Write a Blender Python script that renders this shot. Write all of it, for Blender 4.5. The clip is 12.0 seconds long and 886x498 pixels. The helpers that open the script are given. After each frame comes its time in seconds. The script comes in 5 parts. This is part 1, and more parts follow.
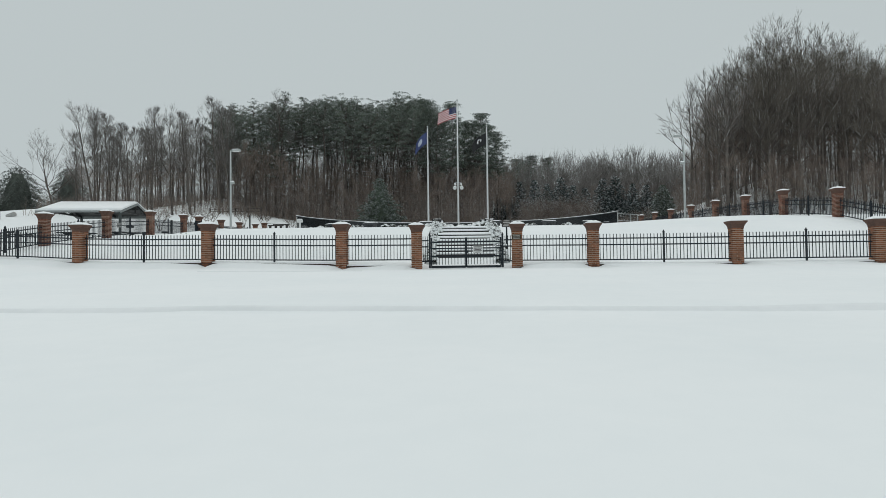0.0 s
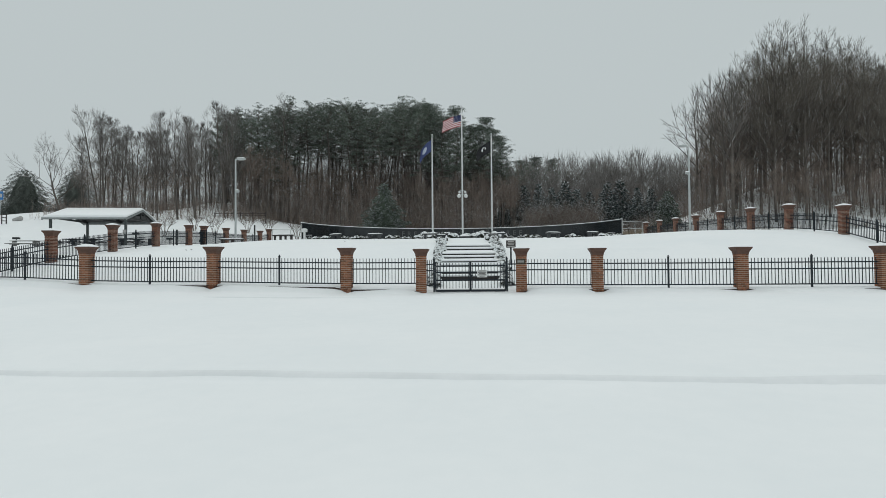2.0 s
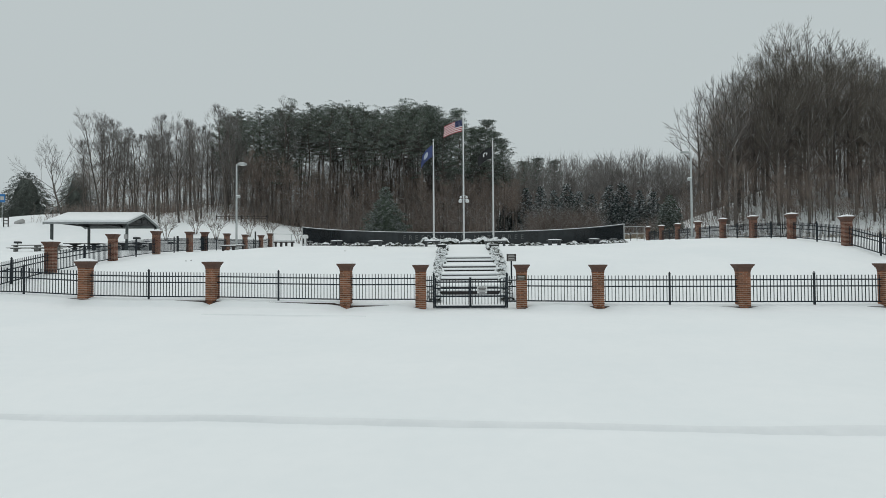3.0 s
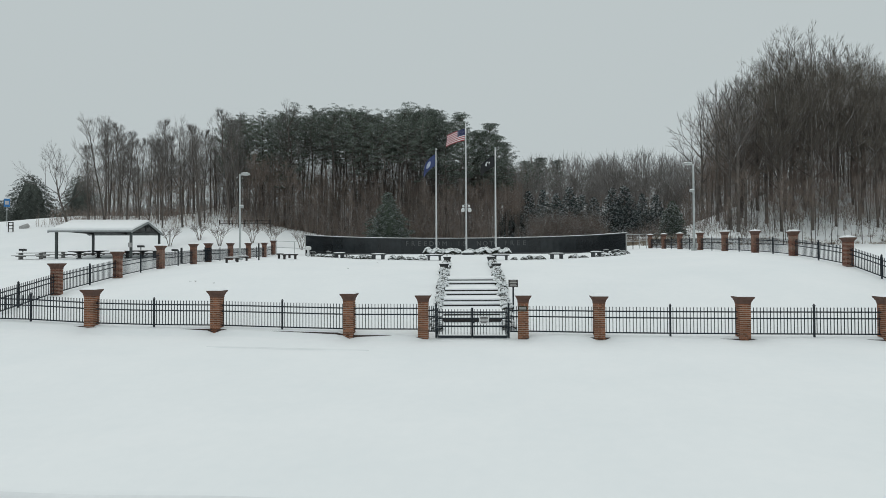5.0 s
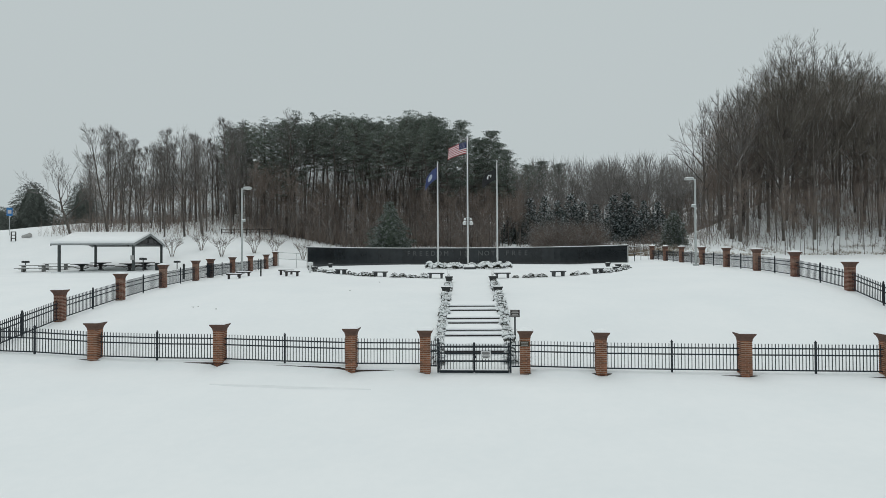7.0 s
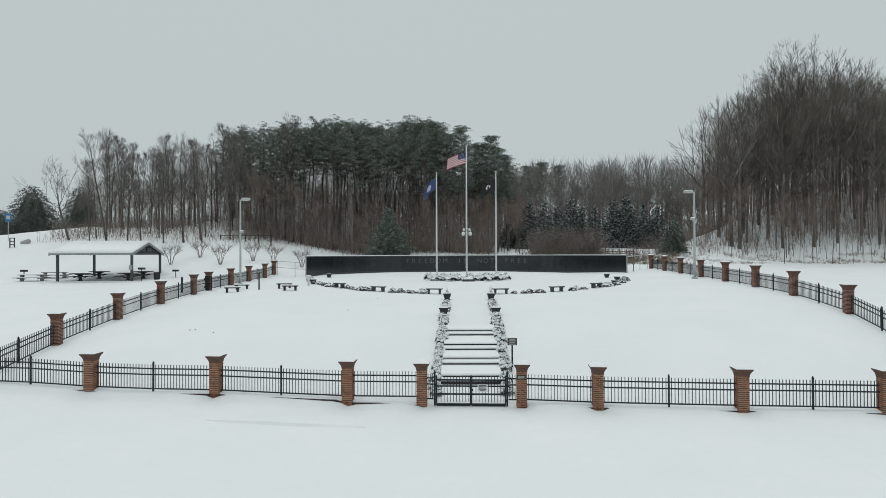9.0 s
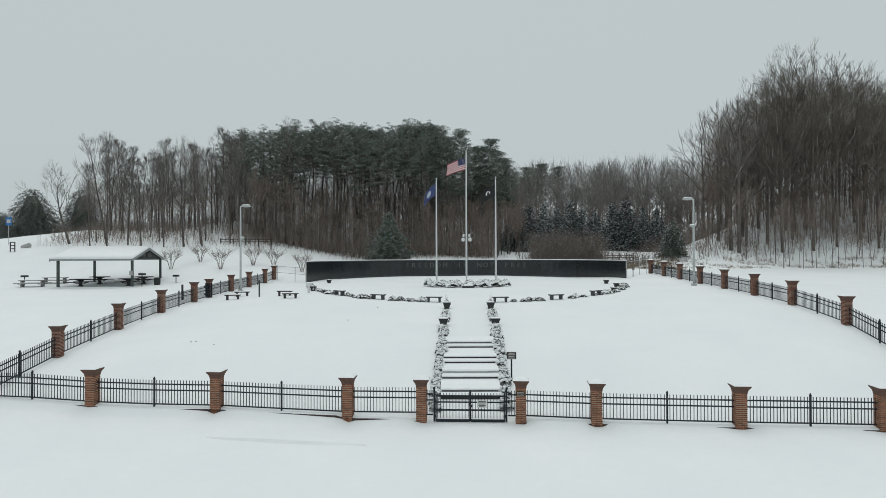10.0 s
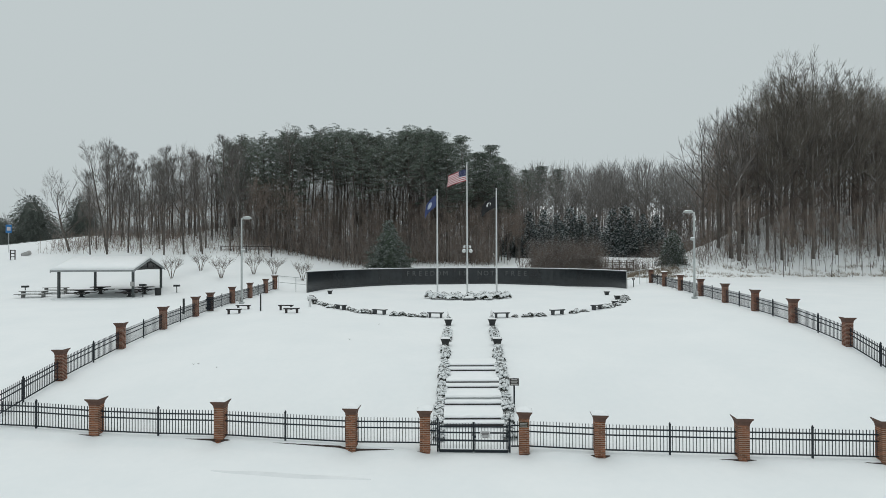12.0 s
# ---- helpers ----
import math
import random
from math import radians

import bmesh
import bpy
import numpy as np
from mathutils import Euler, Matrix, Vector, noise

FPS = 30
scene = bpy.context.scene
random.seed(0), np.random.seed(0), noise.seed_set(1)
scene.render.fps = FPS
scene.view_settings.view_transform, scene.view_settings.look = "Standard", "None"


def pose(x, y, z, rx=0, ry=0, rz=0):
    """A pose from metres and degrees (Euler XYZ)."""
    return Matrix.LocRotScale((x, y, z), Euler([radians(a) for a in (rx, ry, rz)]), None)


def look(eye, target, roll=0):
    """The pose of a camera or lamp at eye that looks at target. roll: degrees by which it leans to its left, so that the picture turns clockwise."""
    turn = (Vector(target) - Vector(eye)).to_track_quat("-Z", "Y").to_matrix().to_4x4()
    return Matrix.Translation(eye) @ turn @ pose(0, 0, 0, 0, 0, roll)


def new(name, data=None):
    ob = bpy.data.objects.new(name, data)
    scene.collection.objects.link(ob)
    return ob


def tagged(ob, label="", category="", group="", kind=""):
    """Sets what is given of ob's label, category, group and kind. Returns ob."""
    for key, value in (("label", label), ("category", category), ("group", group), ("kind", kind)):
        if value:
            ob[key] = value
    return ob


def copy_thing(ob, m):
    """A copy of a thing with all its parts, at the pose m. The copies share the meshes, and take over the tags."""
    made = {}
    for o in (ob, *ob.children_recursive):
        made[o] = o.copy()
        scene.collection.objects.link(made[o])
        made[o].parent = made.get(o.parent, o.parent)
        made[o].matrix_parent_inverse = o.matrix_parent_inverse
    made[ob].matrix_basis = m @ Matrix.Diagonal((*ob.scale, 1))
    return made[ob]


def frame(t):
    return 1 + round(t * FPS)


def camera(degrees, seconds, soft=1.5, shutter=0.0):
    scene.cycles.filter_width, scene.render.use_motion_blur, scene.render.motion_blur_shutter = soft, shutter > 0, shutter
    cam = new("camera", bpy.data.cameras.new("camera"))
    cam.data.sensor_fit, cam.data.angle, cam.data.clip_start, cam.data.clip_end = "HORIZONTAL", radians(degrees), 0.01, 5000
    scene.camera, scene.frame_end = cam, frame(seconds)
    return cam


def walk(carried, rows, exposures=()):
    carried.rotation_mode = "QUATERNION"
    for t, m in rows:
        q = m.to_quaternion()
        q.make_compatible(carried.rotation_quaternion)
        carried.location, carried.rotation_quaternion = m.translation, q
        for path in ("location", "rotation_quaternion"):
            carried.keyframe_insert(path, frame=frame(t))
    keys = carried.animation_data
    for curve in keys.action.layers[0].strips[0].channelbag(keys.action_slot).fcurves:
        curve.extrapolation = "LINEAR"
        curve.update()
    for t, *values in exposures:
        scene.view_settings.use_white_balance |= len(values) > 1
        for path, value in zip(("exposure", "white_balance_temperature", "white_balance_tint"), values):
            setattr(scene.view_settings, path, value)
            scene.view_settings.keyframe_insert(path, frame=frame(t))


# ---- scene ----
cam = camera(76.0, 12.0, 0.85)
PATH = [
    (0, (-0.506, 3.112, 0.07), (-0.478, 5.111, 0.126), -0.7),
    (0.5, (-0.474, 3.163, 0.28), (-0.452, 5.163, 0.334), -0.7),
    (1, (-0.495, 3.126, 0.541), (-0.474, 5.125, 0.594), -0.6),
    (1.5, (-0.504, 3.08, 0.814), (-0.486, 5.08, 0.868), -0.5),
    (2, (-0.513, 3.045, 1.101), (-0.499, 5.044, 1.151), -0.5),
    (2.5, (-0.481, 3.0, 1.434), (-0.469, 4.999, 1.484), -0.5),
    (3, (-0.421, 3.151, 1.784), (-0.414, 5.15, 1.83), -0.4),
    (5, (-0.403, 2.943, 3.18), (-0.405, 4.943, 3.211), -0.3),
    (5.5, (-0.425, 2.869, 3.562), (-0.428, 4.868, 3.592), -0.3),
    (6, (-0.43, 2.814, 3.929), (-0.435, 4.814, 3.958), -0.3),
    (6.5, (-0.433, 2.827, 4.265), (-0.439, 4.827, 4.295), -0.3),
    (7, (-0.419, 2.862, 4.618), (-0.426, 4.862, 4.647), -0.3),
    (9, (-0.285, 2.919, 6.067), (-0.292, 4.919, 6.085), -0.2),
    (9.5, (-0.291, 2.869, 6.442), (-0.298, 4.869, 6.457), -0.2),
    (10, (-0.264, 2.803, 6.779), (-0.271, 4.803, 6.794), -0.2),
    (10.5, (-0.262, 2.741, 7.12), (-0.268, 4.741, 7.134), -0.2),
    (11, (-0.302, 2.693, 7.449), (-0.308, 4.693, 7.462), -0.2),
    (11.5, (-0.41, 2.702, 7.783), (-0.414, 4.702, 7.795), -0.2),
    (12, (-0.434, 2.733, 8.087), (-0.438, 4.733, 8.098), -0.2),
]
walk(cam, [(t, look(eye, target, roll)) for t, eye, target, roll in PATH], [(0.0, -0.05), (6.0, -0.06), (9.0, -0.03), (10.0, -0.03), (12.0, 0.01)])

# ---- world, sun, exposure ----
world = bpy.data.worlds.new("overcast")
scene.world = world
world.use_nodes = True
wt = world.node_tree
wt.nodes.clear()
sky = wt.nodes.new("ShaderNodeTexSky")
sky.sky_type, sky.sun_disc = "NISHITA", False
sky.sun_elevation, sky.sun_rotation, sky.air_density, sky.dust_density = radians(80), radians(346), 1.0, 6.0
hs = wt.nodes.new("ShaderNodeHueSaturation")
hs.inputs["Saturation"].default_value, hs.inputs["Value"].default_value = 0.15, 0.07
wt.links.new(sky.outputs[0], hs.inputs["Color"])
mx = wt.nodes.new("ShaderNodeMix")
mx.data_type = "RGBA"
mx.inputs[0].default_value = 0.12
mx.inputs[6].default_value = (0.556, 0.622, 0.633, 1)
wt.links.new(hs.outputs[0], mx.inputs[7])
bg = wt.nodes.new("ShaderNodeBackground")
bg.inputs[1].default_value = 1.0
wt.links.new(mx.outputs[2], bg.inputs[0])
wo = wt.nodes.new("ShaderNodeOutputWorld")
wt.links.new(bg.outputs[0], wo.inputs[0])
sun = new("sun", bpy.data.lights.new("sun", "SUN"))
sun.data.energy, sun.data.angle, sun.data.color = 0.85, radians(50), (1.0, 0.985, 0.96)
sun.matrix_world = look((0, 0, 60), (2.6, -10.2, 0))
scene.view_settings.exposure = 0.0

# ---- materials ----


def surface(name, a, b, scale=4.0, rough=0.7, metal=0.0, bump=0.0, fine=40.0, spec=0.5, random_tint=0.0, island=0.0):
    """A two-scale mottled surface from colour a to colour b, with fine relief."""
    m = bpy.data.materials.new(name)
    m.use_nodes = True
    nt = m.node_tree
    bs = nt.nodes["Principled BSDF"]
    bs.inputs["Roughness"].default_value, bs.inputs["Metallic"].default_value = rough, metal
    bs.inputs["Specular IOR Level"].default_value = spec
    tc = nt.nodes.new("ShaderNodeTexCoord")
    n1 = nt.nodes.new("ShaderNodeTexNoise")
    n1.inputs["Scale"].default_value, n1.inputs["Detail"].default_value = scale, 4
    n2 = nt.nodes.new("ShaderNodeTexNoise")
    n2.inputs["Scale"].default_value, n2.inputs["Detail"].default_value = fine, 3
    for n in (n1, n2):
        nt.links.new(tc.outputs["Object"], n.inputs["Vector"])
    ad = nt.nodes.new("ShaderNodeMath")
    ad.operation = "MULTIPLY_ADD"
    ad.inputs[1].default_value = 0.4
    nt.links.new(n2.outputs[0], ad.inputs[0])
    nt.links.new(n1.outputs[0], ad.inputs[2])
    mr = nt.nodes.new("ShaderNodeMapRange")
    mr.inputs["From Min"].default_value, mr.inputs["From Max"].default_value = 0.45, 0.95
    nt.links.new(ad.outputs[0], mr.inputs[0])
    mi = nt.nodes.new("ShaderNodeMix")
    mi.data_type = "RGBA"
    mi.inputs[6].default_value, mi.inputs[7].default_value = (*a, 1), (*b, 1)
    nt.links.new(mr.outputs[0], mi.inputs[0])
    out = mi.outputs[2]
    if random_tint or island:
        src = nt.nodes.new("ShaderNodeNewGeometry").outputs["Random Per Island"] if island else nt.nodes.new("ShaderNodeObjectInfo").outputs["Random"]
        vr = nt.nodes.new("ShaderNodeMapRange")
        vr.inputs["To Min"].default_value, vr.inputs["To Max"].default_value = 1 - (random_tint or island), 1 + (random_tint or island)
        nt.links.new(src, vr.inputs[0])
        hv = nt.nodes.new("ShaderNodeHueSaturation")
        nt.links.new(vr.outputs[0], hv.inputs["Value"])
        nt.links.new(out, hv.inputs["Color"])
        out = hv.outputs[0]
    nt.links.new(out, bs.inputs["Base Color"])
    if bump:
        bp = nt.nodes.new("ShaderNodeBump")
        bp.inputs["Strength"].default_value, bp.inputs["Distance"].default_value = 1.0, bump
        nt.links.new(ad.outputs[0], bp.inputs["Height"])
        nt.links.new(bp.outputs[0], bs.inputs["Normal"])
    return m


SNOW = surface("snow", (0.80, 0.83, 0.84), (0.85, 0.87, 0.875), 0.25, 0.75, 0, 0.02, 3.0, 0.2)
SNOWCAP = surface("snow_cap", (0.81, 0.84, 0.85), (0.86, 0.875, 0.88), 2.0, 0.75, 0, 0.01, 25.0, 0.2)
BRICK = surface("red_brick", (0.13, 0.048, 0.026), (0.25, 0.098, 0.05), 5, 0.85, 0, 0.003, 60, 0.3, random_tint=0.42)
BRICKS = surface("red_brick_far", (0.10, 0.036, 0.024), (0.19, 0.070, 0.045), 5, 0.85, 0, 0.003, 60, 0.3, island=0.42)
MORTAR = surface("mortar", (0.36, 0.28, 0.22), (0.47, 0.38, 0.30), 8, 0.9, 0, 0.003, 80)
CAPBRICK = surface("corbel_brick", (0.085, 0.045, 0.033), (0.14, 0.078, 0.058), 7, 0.85, 0, 0.004, 50)
IRON = surface("black_painted_steel", (0.010, 0.015, 0.021), (0.018, 0.025, 0.032), 6, 0.55, 0.0, 0.0005, 90, 0.3)
GRANITE = surface("polished_black_granite", (0.010, 0.013, 0.015), (0.020, 0.024, 0.027), 1.5, 0.16, 0, 0, 70, 0.5, random_tint=0.25)
ROUGHGRAN = surface("dark_grey_granite", (0.035, 0.038, 0.041), (0.065, 0.069, 0.073), 4, 0.6, 0, 0.002, 60)
LETTER = surface("pale_cut_letter", (0.075, 0.08, 0.08), (0.115, 0.12, 0.12), 6, 0.8, 0, 0, 50)
POLE = surface("galvanised_pole", (0.42, 0.45, 0.45), (0.52, 0.54, 0.54), 5, 0.5, 0.3, 0, 60)
WHITEP = surface("white_pole_paint", (0.60, 0.62, 0.62), (0.70, 0.71, 0.71), 5, 0.4, 0.0, 0, 60)
TIMBER = surface("dark_wet_timber", (0.020, 0.016, 0.016), (0.045, 0.036, 0.034), 3, 0.7, 0, 0.004, 40)
SHELTERPOST = surface("grey_green_post_paint", (0.045, 0.055, 0.055), (0.075, 0.088, 0.088), 4, 0.55, 0.1, 0.001, 60)
DARKMETAL = surface("dark_brown_steel", (0.018, 0.020, 0.021), (0.035, 0.037, 0.038), 4, 0.5, 0.2, 0.001, 60)
ROOFEDGE = surface("grey_green_fascia", (0.22, 0.24, 0.24), (0.30, 0.32, 0.32), 4, 0.6, 0, 0.001, 50)
DECKWOOD = surface("weathered_deck_wood", (0.09, 0.07, 0.055), (0.16, 0.13, 0.10), 3, 0.85, 0, 0.004, 30)
WETBRICK = surface("dark_wet_brick", (0.026, 0.016, 0.013), (0.06, 0.036, 0.028), 5, 0.8, 0, 0.005, 40)
BARK = surface("grey_brown_bark", (0.085, 0.074, 0.066), (0.165, 0.147, 0.133), 1.2, 0.9, 0, 0.01, 12, 0.2, random_tint=0.25)
PINEBARK = surface("pine_bark", (0.085, 0.072, 0.065), (0.165, 0.145, 0.13), 1.2, 0.9, 0, 0.01, 12, 0.2, random_tint=0.25)
TWIG = surface("brown_twigs", (0.165, 0.13, 0.11), (0.27, 0.22, 0.19), 0.4, 0.9, 0, 0, 3, 0.1, random_tint=0.25)
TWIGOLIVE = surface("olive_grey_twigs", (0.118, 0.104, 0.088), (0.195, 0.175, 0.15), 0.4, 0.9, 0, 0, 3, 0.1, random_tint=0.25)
TWIGGREY = surface("grey_twigs", (0.12, 0.11, 0.103), (0.21, 0.197, 0.188), 0.4, 0.9, 0, 0, 3, 0.1, random_tint=0.2)
# grey twigs with distance haze mixed into the colour, for the ridge woods
TWIGHAZE = surface("haze_paled_twigs", (0.15, 0.14, 0.132), (0.25, 0.238, 0.228), 0.4, 0.9, 0, 0, 3, 0.1, random_tint=0.15)
NEEDLE = surface("pine_needles", (0.088, 0.112, 0.086), (0.15, 0.182, 0.143), 0.5, 0.7, 0, 0, 4, 0.2, random_tint=0.25)
CEDAR = surface("grey_green_needles", (0.10, 0.113, 0.10), (0.16, 0.178, 0.16), 0.5, 0.8, 0, 0, 4, 0.15, random_tint=0.1)
# snow-dusted needles; the pale tone also paints haze over the dark crowns
FROSTHAZE = surface("snow_and_haze_needles", (0.24, 0.265, 0.255), (0.42, 0.445, 0.44), 0.8, 0.8, 0, 0, 6, 0.1)
SNOWSPRAY = surface("snow_on_needles", (0.50, 0.53, 0.55), (0.72, 0.75, 0.77), 0.8, 0.8, 0, 0, 6, 0.1)
FROSTTWIG = surface("snow_dusted_twigs", (0.26, 0.25, 0.245), (0.42, 0.41, 0.40), 0.8, 0.85, 0, 0, 6, 0.1)
# snow a little greyer, to paint the shade of low steps and ruts
SHADESNOW = surface("grey_shade_snow", (0.71, 0.735, 0.745), (0.80, 0.82, 0.83), 0.7, 0.8, 0, 0.01, 6, 0.2)
SPRUCE = surface("spruce_needles", (0.030, 0.046, 0.043), (0.065, 0.090, 0.085), 0.8, 0.7, 0, 0, 5, 0.2, random_tint=0.2)
LEAF = surface("shrub_leaves", (0.03, 0.033, 0.026), (0.07, 0.068, 0.052), 3, 0.7, 0, 0, 20, 0.2, random_tint=0.2)
GRASS = surface("dry_grass", (0.19, 0.155, 0.115), (0.31, 0.26, 0.20), 0.6, 0.9, 0, 0, 6, 0.1)
FLAGRED = surface("flag_red", (0.36, 0.035, 0.045), (0.42, 0.05, 0.055), 3, 0.8, 0, 0, 40)
FLAGWHITE = surface("flag_white", (0.66, 0.66, 0.67), (0.72, 0.72, 0.72), 3, 0.8, 0, 0, 40)
FLAGBLUE = surface("flag_navy", (0.022, 0.028, 0.09), (0.03, 0.038, 0.11), 3, 0.8, 0, 0, 40)
SEALBLUE = surface("pale_blue_seal", (0.34, 0.38, 0.48), (0.48, 0.52, 0.60), 3.0, 0.8, 0, 0, 12, 0.2)
GREYWOOD = surface("weathered_grey_planks", (0.17, 0.17, 0.165), (0.30, 0.30, 0.29), 2.0, 0.85, 0, 0.004, 30, 0.2)
TWIGTAN = surface("tan_twigs", (0.125, 0.10, 0.084), (0.21, 0.175, 0.15), 0.8, 0.9, 0, 0, 4, 0.1)
STATEBLUE = surface("flag_blue", (0.042, 0.058, 0.149), (0.058, 0.078, 0.188), 3, 0.8, 0, 0, 40)
FLAGBLACK = surface("flag_black", (0.012, 0.012, 0.014), (0.02, 0.02, 0.022), 3, 0.8, 0, 0, 40)
SIGNWHITE = surface("sign_white", (0.66, 0.66, 0.66), (0.74, 0.74, 0.73), 4, 0.5, 0, 0, 40)
SIGNDARK = surface("sign_brown", (0.035, 0.028, 0.026), (0.055, 0.045, 0.042), 4, 0.5, 0, 0, 40)
SIGNBLUE = surface("sign_blue", (0.02, 0.16, 0.42), (0.03, 0.19, 0.47), 4, 0.4, 0, 0, 40)
BARDARK = surface("sign_print_dark", (0.05, 0.045, 0.045), (0.08, 0.07, 0.07), 4, 0.6, 0, 0, 40)
BARPALE = surface("sign_print_pale", (0.45, 0.44, 0.42), (0.52, 0.5, 0.48), 4, 0.6, 0, 0, 40)
BRONZE = surface("bronze_plaque", (0.035, 0.028, 0.018), (0.06, 0.048, 0.03), 6, 0.4, 0.6, 0.001, 50)
LENS = surface("lamp_glass", (0.62, 0.63, 0.62), (0.7, 0.7, 0.7), 4, 0.25, 0, 0, 40)
CONCRETE = surface("pale_concrete", (0.35, 0.35, 0.34), (0.46, 0.45, 0.44), 3, 0.85, 0, 0.003, 40)

# ---- builders ----


class Shape:
    """Collects boxes, tubes and slivers into one mesh."""

    def __init__(self):
        self.v, self.f, self.m = [], [], []

    def face(self, pts, mat=0):
        n = len(self.v)
        self.v.extend(tuple(p) for p in pts)
        self.f.append(tuple(range(n, n + len(pts))))
        self.m.append(mat)

    def solid(self, rings, mat=0, closed=True):
        """Skins a stack of rings, each with the same number of points."""
        n, k = len(self.v), len(rings[0])
        for r in rings:
            self.v.extend(tuple(p) for p in r)
        for i in range(len(rings) - 1):
            for j in range(k):
                a, b = n + i * k + j, n + i * k + (j + 1) % k
                self.f.append((a, b, b + k, a + k))
                self.m.append(mat)
        if closed:
            self.f.append(tuple(range(n + k - 1, n - 1, -1)))
            e = n + (len(rings) - 1) * k
            self.f.append(tuple(range(e, e + k)))
            self.m.extend((mat, mat))
        return self

    def box(self, c, s, mat=0, bevel=0.0):
        x, y, z = (q / 2 for q in s)

        def ring(h, i):
            return [(c[0] + a * (x - i), c[1] + b * (y - i), c[2] + h) for a, b in ((-1, -1), (1, -1), (1, 1), (-1, 1))]

        if bevel:
            return self.solid([ring(-z, bevel), ring(-z + bevel, 0), ring(z - bevel, 0), ring(z, bevel)], mat)
        return self.solid([ring(-z, 0), ring(z, 0)], mat)

    def tube(self, pts, radii, sides=8, mat=0):
        rings = []
        for i, p in enumerate(pts):
            p = Vector(p)
            d = (Vector(pts[min(i + 1, len(pts) - 1)]) - Vector(pts[max(i - 1, 0)])).normalized()
            u = d.orthogonal() if abs(d.z) < 0.95 else Vector((1, 0, 0))
            u = (u - d * u.dot(d)).normalized()
            w = d.cross(u)
            rings.append([p + (u * math.cos(a) + w * math.sin(a)) * radii[i] for a in (2 * math.pi * k / sides for k in range(sides))])
        return self.solid(rings, mat)

    def sliver(self, p, d, w, mat=0):
        """One thin triangle from p along d, w wide at its foot."""
        p, d = Vector(p), Vector(d)
        s = d.cross(Vector((random.uniform(-1, 1), random.uniform(-1, 1), random.uniform(-1, 1)))).normalized() * (w / 2)
        n = len(self.v)
        self.v.extend(((p - s)[:], (p + s)[:], (p + d)[:]))
        self.f.append((n, n + 1, n + 2))
        self.m.append(mat)

    def mesh(self, name, mats, smooth=False):
        me = bpy.data.meshes.new(name)
        me.from_pydata(self.v, [], self.f)
        for m in mats if isinstance(mats, (list, tuple)) else (mats,):
            me.materials.append(m)
        me.polygons.foreach_set("material_index", self.m)
        if smooth:
            me.polygons.foreach_set("use_smooth", [True] * len(self.f))
        me.update()
        return me


def part(name, shape, mats, parent=None, label="", smooth=False, m=None):
    """Links a shape (or a mesh that is there already) as one mesh object under a thing."""
    ob = new(name, shape if isinstance(shape, bpy.types.Mesh) else shape.mesh(name, mats, smooth))
    ob.parent = parent
    if m is not None:
        ob.matrix_local = m
    return tagged(ob, label)


def thing(name, label, category, m=None, group="", kind=""):
    ob = new(name)
    ob.empty_display_size = 0.2
    if m is not None:
        ob.matrix_world = m
    return tagged(ob, label, category, group, kind)


def snow_slab(sx, sy, h, seed=0, n=8, edge_power=5):
    """A soft heap of snow over a rectangle, its foot at z = 0."""
    s, rnd = Shape(), random.Random(seed)
    top = {}
    for i in range(n + 1):
        for j in range(n + 1):
            a, b = 2 * i / n - 1, 2 * j / n - 1
            edge = max(abs(a), abs(b))
            z = h * (1 - edge ** edge_power) * (0.85 + 0.3 * noise.noise((a * 2 + seed, b * 2, seed)))
            top[i, j] = len(s.v)
            s.v.append((a * sx / 2, b * sy / 2, max(z, 0.0) + 0.002))
    for i in range(n):
        for j in range(n):
            s.f.append((top[i, j], top[i + 1, j], top[i + 1, j + 1], top[i, j + 1]))
            s.m.append(0)
    return s


# ---- ground ----


def ease(t):
    t = min(1.0, max(0.0, t))
    return t * t * (3 - 2 * t)


def along(y, k):
    if y <= k[0][0]:
        return k[0][1]
    for (a, za), (b, zb) in zip(k, k[1:]):
        if y <= b:
            return za + (zb - za) * (y - a) / (b - a)
    return k[-1][1]


# height of the snow along the middle, the west and the east of the site
MID = ((0, -0.72), (11, -0.64), (18, -0.32), (25.6, -0.02), (27.2, 0.1), (33, 1.85), (38, 2.45), (47, 2.99), (52, 3.26), (58, 3.48), (64, 3.56), (86, 3.68), (93, 6.0), (105, 6.8), (150, 9), (250, 22), (420, 42), (1200, 60))
WEST = ((0, -0.6), (11, -0.5), (18, -0.17), (26.6, 0.27), (33, 1.34), (38.6, 2.0), (44, 2.5), (54, 2.95), (62, 3.15), (70, 3.4), (78, 5.4), (85, 7.6), (100, 10.5), (115, 12), (160, 11), (400, 8), (1200, 30))
EAST = ((0, -0.8), (11, -0.7), (18, -0.4), (25, -0.05), (30, 1.3), (35.5, 2.58), (41.2, 3.19), (46.5, 3.45), (52, 3.65), (74, 4.25), (80, 5.0), (90, 8.5), (110, 17), (140, 25), (220, 33), (420, 45), (1200, 60))


